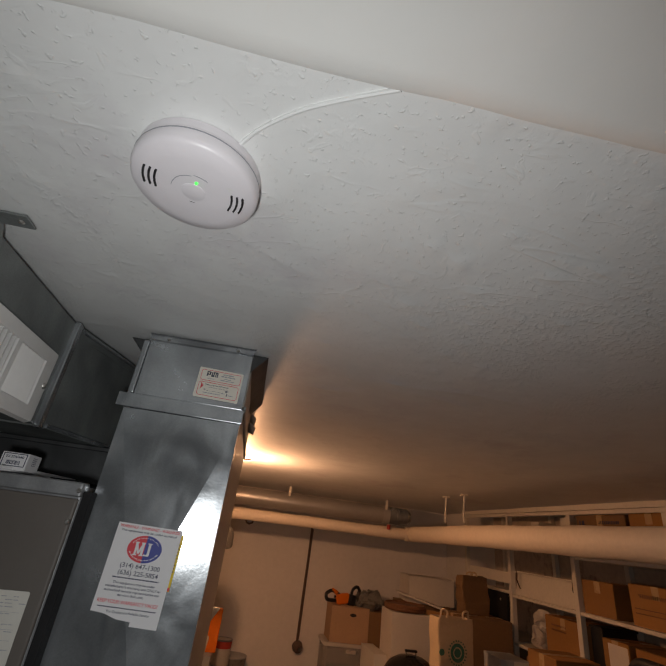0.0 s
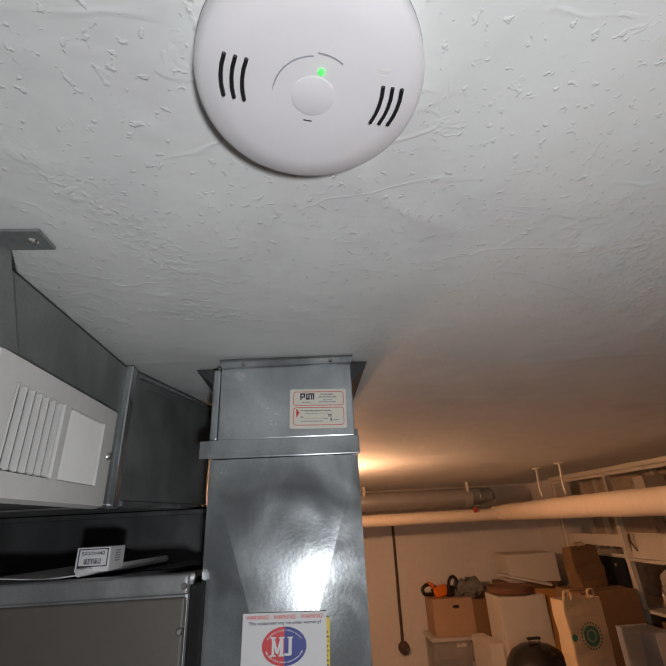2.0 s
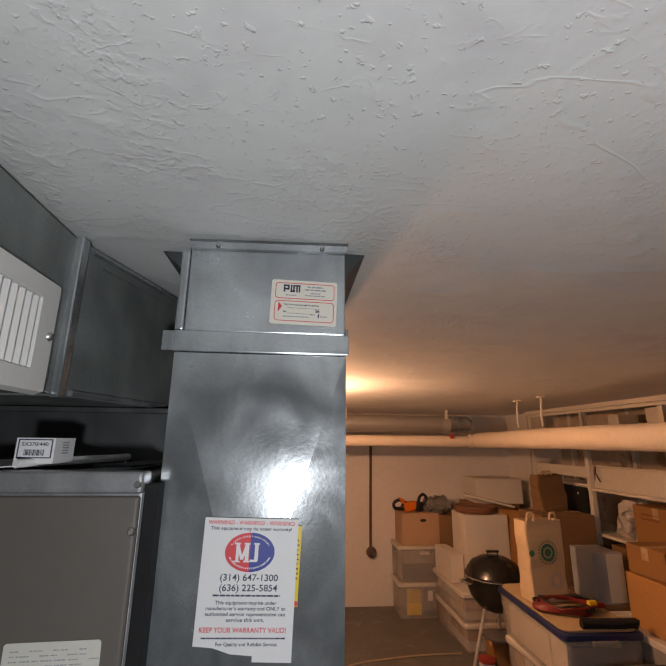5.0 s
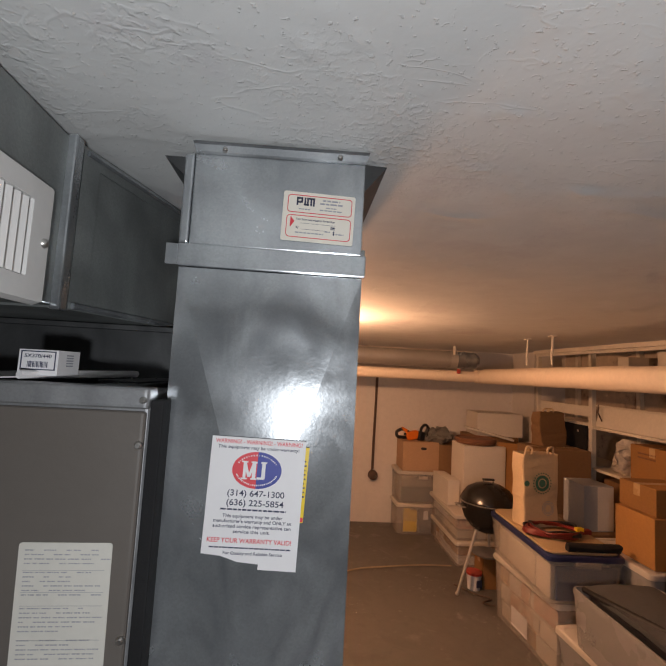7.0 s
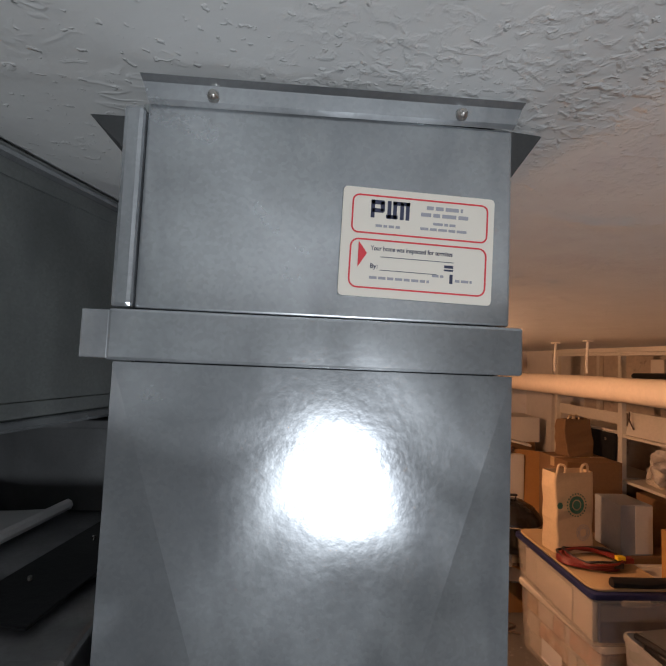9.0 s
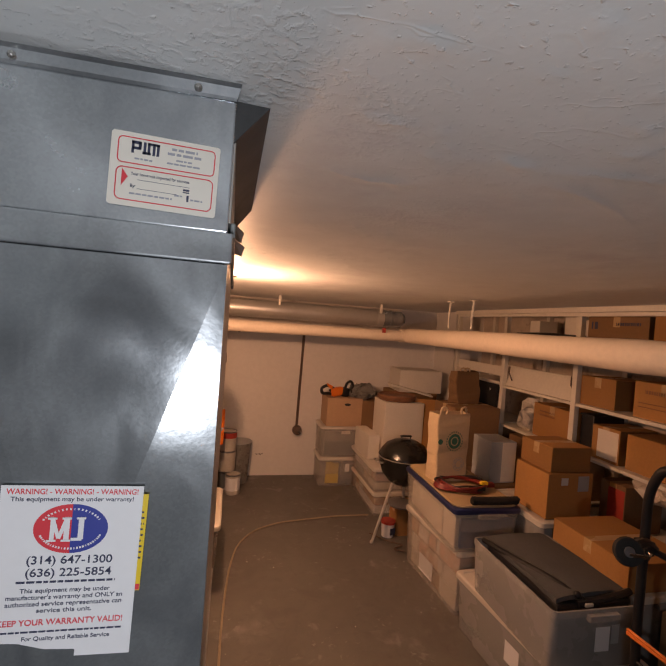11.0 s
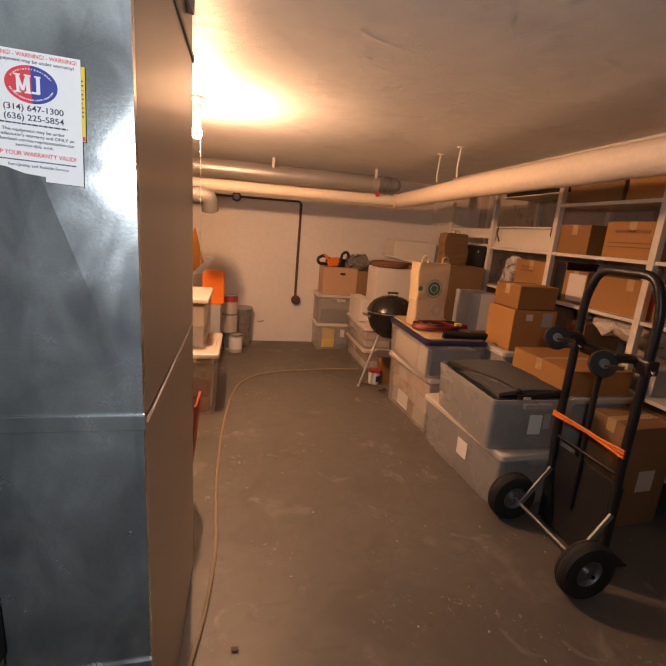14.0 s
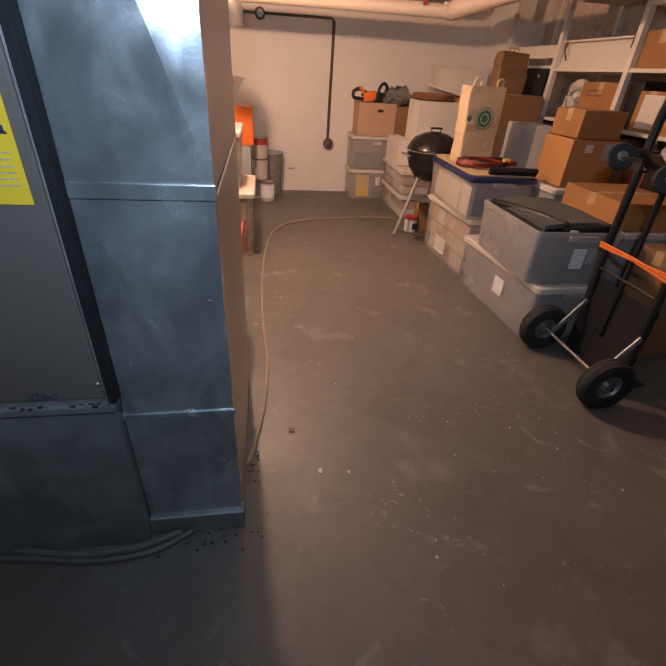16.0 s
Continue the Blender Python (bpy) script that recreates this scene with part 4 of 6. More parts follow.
# ---------------------------------------------------------------- smoke detector
det = thing("smoke_detector", pose(-0.181, 0.444, CEIL - 0.002, 180, 0, 11), "round white ceiling smoke detector with green light", "smoke detector")
R0 = 0.0785
part("base", lathe([(0, 0), (R0 * 0.98, 0), (R0 * 0.985, 0.003), (R0 * 0.985, 0.0125), (0, 0.0125)], 48), "plastic_white", det, smooth=True)
part("housing", lathe([(0, 0.012), (R0 * 0.99, 0.012), (R0, 0.015), (R0, 0.028), (R0 * 0.985, 0.032), (R0 * 0.94, 0.0355), (R0 * 0.7, 0.0393), (R0 * 0.3, 0.041), (0, 0.041)], 64), "plastic_white", det, smooth=True)
part("seam", lathe([(R0 * 1.002, 0.0155), (R0 * 1.006, 0.0165), (R0 * 1.002, 0.0175)], 48), "grey_ink", det)
part("test_button", lathe([(0, 0.0405), (0.0135, 0.0405), (0.0145, 0.0408), (0.0145, 0.0414), (0.013, 0.0419), (0, 0.0420)], 32, None, pose(0.0, 0.004, 0)), "plastic_white", det, smooth=True)
bm = bmesh.new()
for a0, a1, r in ((100, 250, 0.027), (60, 95, 0.029)):
    for i in range(14):
        a, b = radians(a0 + (a1 - a0) * i / 14), radians(a0 + (a1 - a0) * (i + 1) / 14)
        tube([(r * math.cos(a), 0.004 + r * math.sin(a), 0.0403), (r * math.cos(b), 0.004 + r * math.sin(b), 0.0403)], 0.0007, 4, bm)
part("button_groove", bm, "grey_ink", det)
for s in (-1, 1):
    for k in range(3):
        x = s * (0.045 + 0.0068 * k)
        pts = [(x + s * 0.002 * (1 - (t / 0.0125) ** 2), 0.006 + 1.15 * t, 0.0408 - 0.00055 * k) for t in (-0.0125, -0.006, 0, 0.006, 0.0125)]
        part("vent_slot", tube(pts, 0.0014, 6), "black", det)
part("led", ball(0.0022, pose(0.002, 0.022, 0.0412), 2), "led", det, "glowing green indicator")
part("slot", box(-0.003, 0.003, -0.0155, -0.0148, 0.0404, 0.0413), "black", det)
bm = bmesh.new()
for k in range(4):
    plate(0.020 - 0.002 * k, 0.0016, 0.0003, 0, bm, 0.036, 0.030 - 0.004 * k, 0.0394)
part("moulded_text", bm, "white_metal", det)
cord = part("detector_wire", tube(rounded([(-0.135, 0.395, CEIL - 0.001), (-0.113, 0.364, CEIL - 0.001), (-0.068, 0.324, CEIL - 0.001), (-0.018, 0.296, CEIL - 0.001), (0.030, 0.272, CEIL - 0.002)], 0.04), 0.0028, 8), "ceiling", smooth=True)
tagged(cord, "thin white painted wire across the ceiling", "wire")

# ---------------------------------------------------------------- bulb
lamp = thing("bare_bulb_lamp", pose(0, 0, 0), "lit bare light bulb in a ceiling socket", "lamp")
part("socket", lathe([(0, 0.177), (0.055, 0.177), (0.055, 0.160), (0.03, 0.145), (0.022, 0.06), (0.018, 0.045), (0, 0.045)], 24, None, Matrix.Translation(BULB)), "plastic_white", lamp, smooth=True)
part("bulb", lathe([(0, 0.045), (0.014, 0.045), (0.017, 0.03), (0.028, 0.01), (0.030, -0.004), (0.026, -0.020), (0.014, -0.029), (0, -0.031)], 16, None, Matrix.Translation(BULB)), "bulb", lamp, "glowing warm bulb", smooth=True)
part("pull_chain", tube([BULB + Vector((0.022, -0.02, 0.09)), BULB + Vector((0.026, -0.022, -0.2)), BULB + Vector((0.025, -0.02, -0.75))], 0.0022, 6), "plastic_white", lamp)
part("reflector_hook", tube(rounded([BULB + Vector((0.03, -0.12, 0.146)), BULB + Vector((0.07, -0.12, 0.13)), BULB + Vector((0.11, -0.13, 0.136))], 0.02), 0.003, 6), "conduit", lamp)
knob = thing("hanging_cloth", pose(-0.166, 2.905, 0), "orange and white cloths hung on the pull chain", "cloth")
bm = bmesh.new()
a = [bm.verts.new(p) for p in ((-0.03, 0, 1.36), (0.02, 0.01, 1.16), (-0.06, 0.02, 1.08), (-0.10, 0.0, 1.2))]
b = [bm.verts.new((v.co.x, v.co.y + 0.008, v.co.z)) for v in a]
stack_loops(bm, [a, b])
part("sheet", bm, "orange_cloth", knob, "orange folded cloth")
bm = bmesh.new()
a = [bm.verts.new(p) for p in ((-0.05, 0.01, 1.20), (0.075, 0.02, 1.19), (0.02, 0.03, 1.10), (-0.05, 0.02, 1.08))]
b = [bm.verts.new((v.co.x, v.co.y + 0.008, v.co.z)) for v in a]
stack_loops(bm, [a, b])
part("sheet", bm, "paper", knob, "white folded sheet")
part("cord", tube([(0.0, 0.004, 1.34), (0.0, -0.01, 1.17)], 0.002, 6), "hose", knob)

# ---------------------------------------------------------------- pipes
def pipe_run(pts, r, seg=18):
    out = []
    for a, b in zip(pts, pts[1:]):
        n = max(1, int((b - a).length / 0.06))
        out += [a + (b - a) * i / n for i in range(n)]
    return tube(out + [pts[-1]], r, seg, None, 0.06)


wp = thing("insulated_pipe", pose(0, 0, 0), "cream painted wrapped pipe bending along two walls", "pipe")
part("back_run", pipe_run([Vector((-2.2, 4.5, 1.715)), Vector((1.60, 4.5, 1.732))], 0.052), "pipe_wrap", wp, smooth=True)
part("elbow", tube(rounded([(1.545, 4.5, 1.736), (1.625, 4.5, 1.738), (1.605, 4.36, 1.742)], 0.06), 0.066, 18, None, 0.05), "pipe_wrap", wp, smooth=True)
part("side_run", pipe_run([Vector((1.610, 4.42, 1.742)), Vector((1.57, 3.0, 1.755)), Vector((1.575, -2.5, 1.76))], 0.070), "pipe_wrap", wp, smooth=True)
part("wrap_band", rod((1.535, 4.5, 1.735), (1.575, 4.5, 1.735), 0.060, seg=18), "pipe_wrap", wp, smooth=True)
part("red_clip", box(1.335, 1.365, 4.43, 4.46, 1.755, 1.80, 0.004), "red_paint", wp, "small red pipe clip")
for y in (3.60, 3.27):
    hang = thing("pipe_hanger", pose(1.57, y, 0), "white painted strap hanger from ceiling to pipe", "hanger", "pipe hangers")
    part("strap", tube([(0.0, 0, 1.84), (-0.004, 0, 1.90), (0.006, 0, 2.045)], 0.007, 6), "shelf", hang)
    part("fastener", box(-0.018, 0.026, -0.02, 0.02, CEIL - 0.010, CEIL + 0.004, 0.004), "shelf", hang)
rd = thing("round_duct", pose(0, 0, 0), "round dull galvanised duct below the ceiling", "duct")
part("run", tube([(-2.2, 4.78, 1.90), (0.2, 4.78, 1.90), (1.44, 4.78, 1.90)], 0.088, 24), "galv_pipe", rd, smooth=True)
part("collar", rod((1.37, 4.78, 1.90), (1.44, 4.78, 1.90), 0.094, seg=24), "galv_side", rd, smooth=True)
part("cap", lathe([(0, 0.25), (0.06, 0.24), (0.088, 0.20), (0.088, 0.10), (0.092, 0.095), (0.092, 0.08), (0.088, 0.075), (0.088, 0), (0, 0)], 24, None, pose(1.44, 4.78, 1.90, 0, 90, 0)), "galv", rd, "shiny end cap", smooth=True)
for x in (0.35, 1.39):
    part("bracket", box(x - 0.012, x + 0.012, 4.67, 4.69, 1.95, CEIL - 0.004, 0.002), "shelf", rd, "white ceiling clip")
flue = thing("flue_elbow", pose(0, 0, 0), "grey sheet-metal flue pipe with a round elbow", "pipe")
part("riser", rod((-1.17, 3.62, 1.575), (-1.17, 3.62, CEIL), 0.058, seg=20), "flue", flue, smooth=True)
part("pipe", rod((-1.2, 3.62, 1.575), (-0.26, 3.62, 1.575), 0.058, seg=20), "flue", flue, smooth=True)
part("elbow", tube(rounded([(-0.27, 3.62, 1.575), (-0.170, 3.62, 1.575), (-0.165, 3.66, 1.475)], 0.08, 8), 0.060, 20), "flue", flue, "rounded elbow", smooth=True)
part("strap", rod((-0.262, 3.62, 1.575), (-0.245, 3.62, 1.575), 0.063, seg=20), "flue", flue, smooth=True)

# conduit on the end wall
cd = thing("wall_conduit", pose(0, 0, 0), "brown metal conduit with boxes on the wall", "conduit")
part("conduit", tube(rounded([(-0.6, YN - 0.016, 1.69), (0.735, YN - 0.016, 1.70), (0.735, YN - 0.016, 1.4), (0.728, YN - 0.016, 1.0), (0.725, YN - 0.016, 0.58)], 0.03), 0.012, 8), "conduit", cd, smooth=True)
part("second_wire", tube([(0.752, YN - 0.008, 1.68), (0.745, YN - 0.008, 1.2), (0.74, YN - 0.008, 0.6)], 0.006, 6), "conduit", cd)
part("junction_box", lathe([(0, 0.045), (0.045, 0.045), (0.055, 0.035), (0.055, 0), (0, 0)], 8, None, pose(0.0, YN, 1.69, 90, 0, 0)), "conduit", cd)
part("box_cover", lathe([(0, 0.05), (0.032, 0.05), (0.034, 0.045), (0, 0.045)], 8, None, pose(0.0, YN, 1.69, 90, 0, 0)), "alu", cd)
part("outlet", lathe([(0, 0.06), (0.035, 0.06), (0.052, 0.05), (0.058, 0), (0, 0)], 14, None, pose(0.738, YN, 0.535, 90, 0, 0)), "conduit", cd, smooth=True)
part("outlet_face", lathe([(0, 0.068), (0.018, 0.068), (0.022, 0.06), (0, 0.06)], 12, None, pose(0.757, YN, 0.525, 90, 0, 0)), "chrome", cd)
bm = bmesh.new()
for k in range(9):
    plate(random.uniform(0.006, 0.02), random.uniform(0.004, 0.008), 0.001, 0, bm, random.uniform(-0.05, 0.07), random.uniform(-0.01, 0.012), 0)
tagged(part("wall_scuffs", moved(bm, front(0.33, YN - 0.0006, 0.245)), "dirt"), "small dark scuff marks on the wall", "stain", kind="stuff")

# ---------------------------------------------------------------- shelving
SX, POSTS = 2.32, (4.72, 3.90, 3.08, 2.26, 1.44, 0.62, -0.2)
shelf = thing("shelving", pose(0, 0, 0), "cream painted timber shelving along the wall", "shelving")
for y in POSTS:
    part("post", box(SX - 0.02, SX + 0.02, y - 0.021, y + 0.021, 0, CEIL - 0.01, 0.003), "shelf", shelf)
    part("post", box(XR - 0.045, XR - 0.005, y - 0.021, y + 0.021, 0, CEIL - 0.01, 0.003), "shelf", shelf)
part("top_plate", box(SX - 0.045, SX + 0.045, -0.2, 4.75, CEIL - 0.035, CEIL + 0.004, 0.003), "shelf", shelf)
part("top_trim", box(SX - 0.024, SX - 0.004, -0.2, 4.75, CEIL - 0.062, CEIL - 0.036, 0.003), "shelf", shelf)
for z in (1.71, 1.37, 1.03, 0.62, 0.25):
    for y0, y1 in zip(POSTS[1:], POSTS):
        if (z == 1.71 and y0 > 3.0):
            continue
        part("shelf_board", box(SX - 0.016, XR - 0.048, y0 + 0.023, y1 - 0.023, z - 0.022, z, 0.002), "shelf", shelf)


def carton_box(w, d, h, m, material, label, flap=True, tape=True, extra=None, group=""):
    """A closed cardboard box: body, two top flaps with a gap, a strip of tape."""
    t = thing("cardboard_box", m, label, "box", group)
    part("body", box(-w / 2, w / 2, -d / 2, d / 2, 0, h - 0.004, 0.004), material, t)
    if flap:
        part("flap", box(-w / 2, w / 2, -d / 2, -0.0015, h - 0.004, h, 0.0012), material, t)
        part("flap", box(-w / 2, w / 2, 0.0015, d / 2, h - 0.004, h, 0.0012), material, t)
    if tape:
        bm = box(-w / 2 - 0.0008, w / 2 + 0.0008, -0.025, 0.025, h - 0.0006, h + 0.0006)
        box(-w / 2 - 0.001, -w / 2 + 0.0005, -0.025, 0.025, h - 0.07, h, 0, bm)
        part("tape", bm, "tape", t)
    for name, mtl, bm in (extra or []):
        ob = part(name, bm, mtl, t)
        if name == "print":
            tagged(ob, kind="stuff")
    return t


def print_west(w, rows, h, material="dark_ink"):
    """Print on the side of a box that faces the room (-x): rows of (y, z, length)."""
    bm = bmesh.new()
    for y, z, n in rows:
        y0 = y - n / 2
        while y0 < y + n / 2 - 1e-4:
            k = min(random.uniform(0.35, 0.6) * h, y + n / 2 - y0)
            box(-w / 2 - 0.001, -w / 2 + 0.0005, y0, y0 + k, z, z + h, 0, bm)
            y0 += k + h * 0.25
    return ("print", material, bm)


SXB = SX + 0.03
def on_shelf(y0, y1, z, h, depth, material, label, off=0.0, turn=0, **k):
    return carton_box(depth, y1 - y0, h, pose(SXB + off + depth / 2, (y0 + y1) / 2, z, 0, 0, turn), material, label, group="cartons on the shelving", **k)


on_shelf(2.80, 3.07, 1.37, 0.20, 0.34, "card", "plain brown cardboard box on a shelf", turn=2)
on_shelf(2.28, 2.66, 1.37, 0.22, 0.36, "card", "brown printed cardboard carton on a shelf", extra=[print_west(0.36, [(0.0, 0.15, 0.24)], 0.021, "wood"), print_west(0.36, [(0.0, 0.09, 0.32), (0.0, 0.065, 0.32)], 0.005, "wood")])
on_shelf(2.73, 2.94, 1.03, 0.225, 0.30, "card", "cardboard box with a large white label", extra=[("label", "card_white", box(-0.1512, -0.1495, -0.095, 0.06, 0.02, 0.205))])
on_shelf(2.12, 2.69, 1.03, 0.22, 0.36, "card", "long brown cardboard box with a red sticker", off=0.01, extra=[("sticker", "red_ink", box(-0.181, -0.1795, -0.24, -0.17, 0.07, 0.16))])
on_shelf(3.12, 3.52, 1.03, 0.26, 0.32, "card", "brown cardboard box with faint print on a shelf", extra=[print_west(0.32, [(0.05, 0.2, 0.16), (0.05, 0.17, 0.16)], 0.012, "wood")])
on_shelf(2.60, 3.05, 1.71, 0.275, 0.36, "card_dark", "brown cardboard carton with black printing, high up", extra=[print_west(0.36, [(-0.08, 0.215, 0.18)], 0.020), print_west(0.36, [(0.17, 0.19, 0.05)], 0.05)])
on_shelf(2.28, 2.57, 1.71, 0.285, 0.36, "card", "brown cardboard carton high on the shelving", turn=1)
on_shelf(1.70, 2.22, 1.71, 0.24, 0.36, "card_dark", "brown cardboard carton high on the shelving")
on_shelf(1.68, 2.21, 1.37, 0.22, 0.36, "card_dark", "brown cardboard carton on a shelf")
on_shelf(1.55, 2.05, 1.03, 0.24, 0.36, "card", "brown cardboard carton on a shelf", turn=-2)
on_shelf(2.66, 2.84, 0.62, 0.30, 0.30, "card_dark", "cardboard box with a red and orange side panel", extra=[("panel", "red_paint", box(-0.1512, -0.1495, -0.085, 0.03, 0.02, 0.27))])
on_shelf(2.10, 2.40, 0.62, 0.16, 0.34, "card_grey", "grey cardboard box on a low shelf")
on_shelf(1.50, 2.00, 0.62, 0.26, 0.36, "card_dark", "brown cardboard carton on a low shelf")
# darker card puts the shadow behind the hand truck into this carton's colour
on_shelf(1.50, 2.20, 0.25, 0.30, 0.36, "card_dark", "brown cardboard carton near the floor, darkened for shade")
on_shelf(3.15, 3.80, 0.62, 0.34, 0.36, "card_dark", "old brown carton deep in the shelving")
on_shelf(3.95, 4.60, 0.62, 0.36, 0.36, "card_dark", "old brown carton deep in the shelving")

spool = thing("white_spool", pose(SX + 0.14, 2.36, 1.2505), "white plastic spool standing on a cardboard box", "spool")
part("spool", lathe([(0, 0), (0.055, 0), (0.058, 0.008), (0.022, 0.016), (0.018, 0.06), (0.03, 0.07), (0.03, 0.078), (0, 0.08)], 24), "lid_white", spool, smooth=True)
bin_ = thing("black_bin", pose(SX + 0.16, 3.0, 1.03), "black plastic bin between boxes on a shelf", "bin")
part("body", box(-0.12, 0.14, -0.055, 0.055, 0, 0.27, 0.01), "black", bin_)
part("rim", box(-0.126, 0.146, -0.06, 0.06, 0.262, 0.276, 0.004), "black", bin_)

wrap = thing("plastic_wrap_bundle", pose(SX + 0.10, 3.64, 1.03), "crumpled clear plastic wrapped bundle on a shelf", "bundle")
part("wrapped_lump", crumple(ball(0.11, Matrix.Diagonal((0.9, 0.70, 1.2, 1)) , 4), 0.05, 17), "bag_clear", wrap, smooth=True)
wrap.matrix_basis = pose(SX + 0.10, 3.64, 1.15)
for v in wrap.children[0].data.vertices:
    v.co.z = max(v.co.z, -0.12)
wrap2 = thing("plastic_wrap_bundle", pose(SX + 0.16, 2.45, 0.93), "crumpled clear plastic sheeting lying on boxes", "bundle")
bm = crumple(ball(0.16, Matrix.Diagonal((0.9, 1.6, 0.5, 1)), 3), 0.05, 9)
for v in bm.verts:
    v.co.z = max(v.co.z, -0.06)
part("wrapped_lump", bm, "bag_clear", wrap2, smooth=True)
blind = thing("white_board", pose(SX + 0.012, 3.5, 1.37), "long cream painted board leaning on the shelf", "board")
part("panel", moved(box(0, 0.014, -0.38, 0.38, 0, 0.175, 0.002), pose(0, 0, 0.002, 0, 14, 0)), "shelf", blind)
part("edge", box(-0.004, 0.03, -0.39, 0.39, 0.168, 0.18, 0.002), "shelf", blind)
for y in (-0.36, 0.34):
    part("bracket", tube([(0.0, y, 0.18), (-0.02, y - 0.02, 0.12), (0.0, y - 0.04, 0.05)], 0.006, 6), "conduit", blind)
board = thing("white_board", pose(SX + 0.012, 4.32, 1.44), "long cream painted board on the shelving", "board")
part("panel", box(0, 0.016, -0.40, 0.42, 0.0, 0.09, 0.002), "shelf", board)
part("foot", box(-0.004, 0.02, -0.40, 0.42, -0.07, -0.052, 0.002), "shelf", board)
part("stay", box(0.002, 0.014, -0.37, -0.35, -0.07, 0.01), "shelf", board)
part("stay", box(0.002, 0.014, 0.37, 0.39, -0.07, 0.01), "shelf", board)
dark = thing("black_case", pose(SX - 0.055, 4.13, 1.032), "matt black slanted case on a shelf", "case")
part("body", moved(box(0, 0.03, -0.20, 0.22, 0, 0.335, 0.006), pose(0, 0, 0.0, 0, 3, 0)), "case_black", dark)
part("clip", box(0.008, 0.02, -0.12, -0.10, 0.27, 0.29), "chrome", dark)
roll = thing("dark_roll", pose(SX + 0.10, 3.55, 1.83), "rolled dark cloth on top of the shelving", "cloth")
part("roll", crumple(tube([(0, -0.40, 0), (0, 0, 0.012), (0, 0.35, 0)], 0.022, 8), 0.006, 8), "black", roll)
part("support", box(-0.05, 0.3, -0.40, 0.36, -0.032, -0.022, 0.002), "shelf", roll)
for y, h in ((3.15, 0.14), (3.35, 0.16), (3.75, 0.13)):
    part("packet", box(0.06, 0.24, y - 3.55 - 0.06, y - 3.55 + 0.06, -0.022, h, 0.004), "card_white", roll)

# ---------------------------------------------------------------- storage tubs
def tub(w, d, h, m, name, label, body="tub", lid="lid_white", taper=0.93, lid_h=0.03, open_top=False, contents=None, group=""):
    """A moulded storage tub: tapered thin-walled body with ribs and a rolled rim, snap lid, handles, contents."""
    t = thing(name, m, label, "storage bin", group)
    hb = h - (0 if open_top else lid_h * 0.6)
    bm = bmesh.new()
    r, k = 0.03, taper
    loops = [ring_loop(bm, w * k, d * k, r, 0.0), ring_loop(bm, w * k + 0.006, d * k + 0.006, r, 0.008),
             ring_loop(bm, w * 0.985, d * 0.985, r, hb - 0.03), ring_loop(bm, w, d, r, hb - 0.028), ring_loop(bm, w, d, r, hb - 0.012), ring_loop(bm, w - 0.006, d - 0.006, r, hb)]
    inner = [ring_loop(bm, w * 0.955, d * 0.965, r * 0.8, hb), ring_loop(bm, w * k - 0.016, d * k - 0.016, r * 0.8, 0.008)]
    stack_loops(bm, loops + inner)
    part("body", bm, body, t, smooth=True)
    if not open_top:
        bm = bmesh.new()
        stack_loops(bm, [ring_loop(bm, w + 0.012, d + 0.012, r, hb - 0.016), ring_loop(bm, w + 0.016, d + 0.016, r, hb - 0.004), ring_loop(bm, w + 0.012, d + 0.012, r, h - 0.006),
                         ring_loop(bm, w - 0.002, d - 0.002, r, h), ring_loop(bm, w - 0.05, d - 0.05, r * 0.8, h), ring_loop(bm, w - 0.06, d - 0.06, r * 0.8, h - 0.006)])
        part("lid", bm, lid, t, smooth=True)
    for s in (-1, 1):
        part("handle", moved(box(-w * 0.16, w * 0.16, -0.012, 0.012, -0.03, 0.0, 0.005), pose(0, s * (d / 2 + 0.008), hb - 0.014)), body, t)
    for nm, mtl, bm in (contents or []):
        part(nm, bm, mtl, t)
    return t


def stacked_inside(w, d, z, n, mats, taper=0.84):
    """Folded things that show through the walls of a tub."""
    out = []
    for i in range(n):
        zz = 0.015 + (z - 0.02) * i / n
        sh = taper + 0.06 * i / n
        out.append(("contents", mats[i % len(mats)], box(-w / 2 * sh, w / 2 * sh, -d / 2 * sh, d / 2 * sh, zz, zz + (z - 0.03) / n, 0.006)))
    return out


def packed(w, d, z, mats, ny=4, nz=3, taper=0.84):
    """Packages of many sizes pressed against the walls of a tub."""
    out = []
    for k in range(nz):
        z0, z1 = 0.012 + (z - 0.02) * k / nz, 0.012 + (z - 0.02) * (k + 1) / nz - 0.004
        cuts = [0.0] + sorted(random.uniform(0.12, 0.88) for _ in range(ny - 1)) + [1.0]
        for a, b in zip(cuts, cuts[1:]):
            if b - a < 0.03:
                continue
            sh = taper + 0.05 * k / nz
            y0, y1 = (a - 0.5) * d * sh, (b - 0.5) * d * sh - 0.004
            x0 = -w / 2 * sh + random.uniform(0, 0.012)
            out.append(("package", random.choice(mats), box(x0, w / 2 * sh - random.uniform(0, 0.02), y0, y1, z0, z1 - random.uniform(0, 0.02), 0.004)))
    return out


LBL = lambda x, y0, y1, z0, z1: ("label", "paper", box(x - 0.001, x + 0.0008, y0, y1, z0, z1))
LBF = lambda y, x0, x1, z0, z1: ("label", "paper", box(x0, x1, y - 0.001, y + 0.0008, z0, z1))
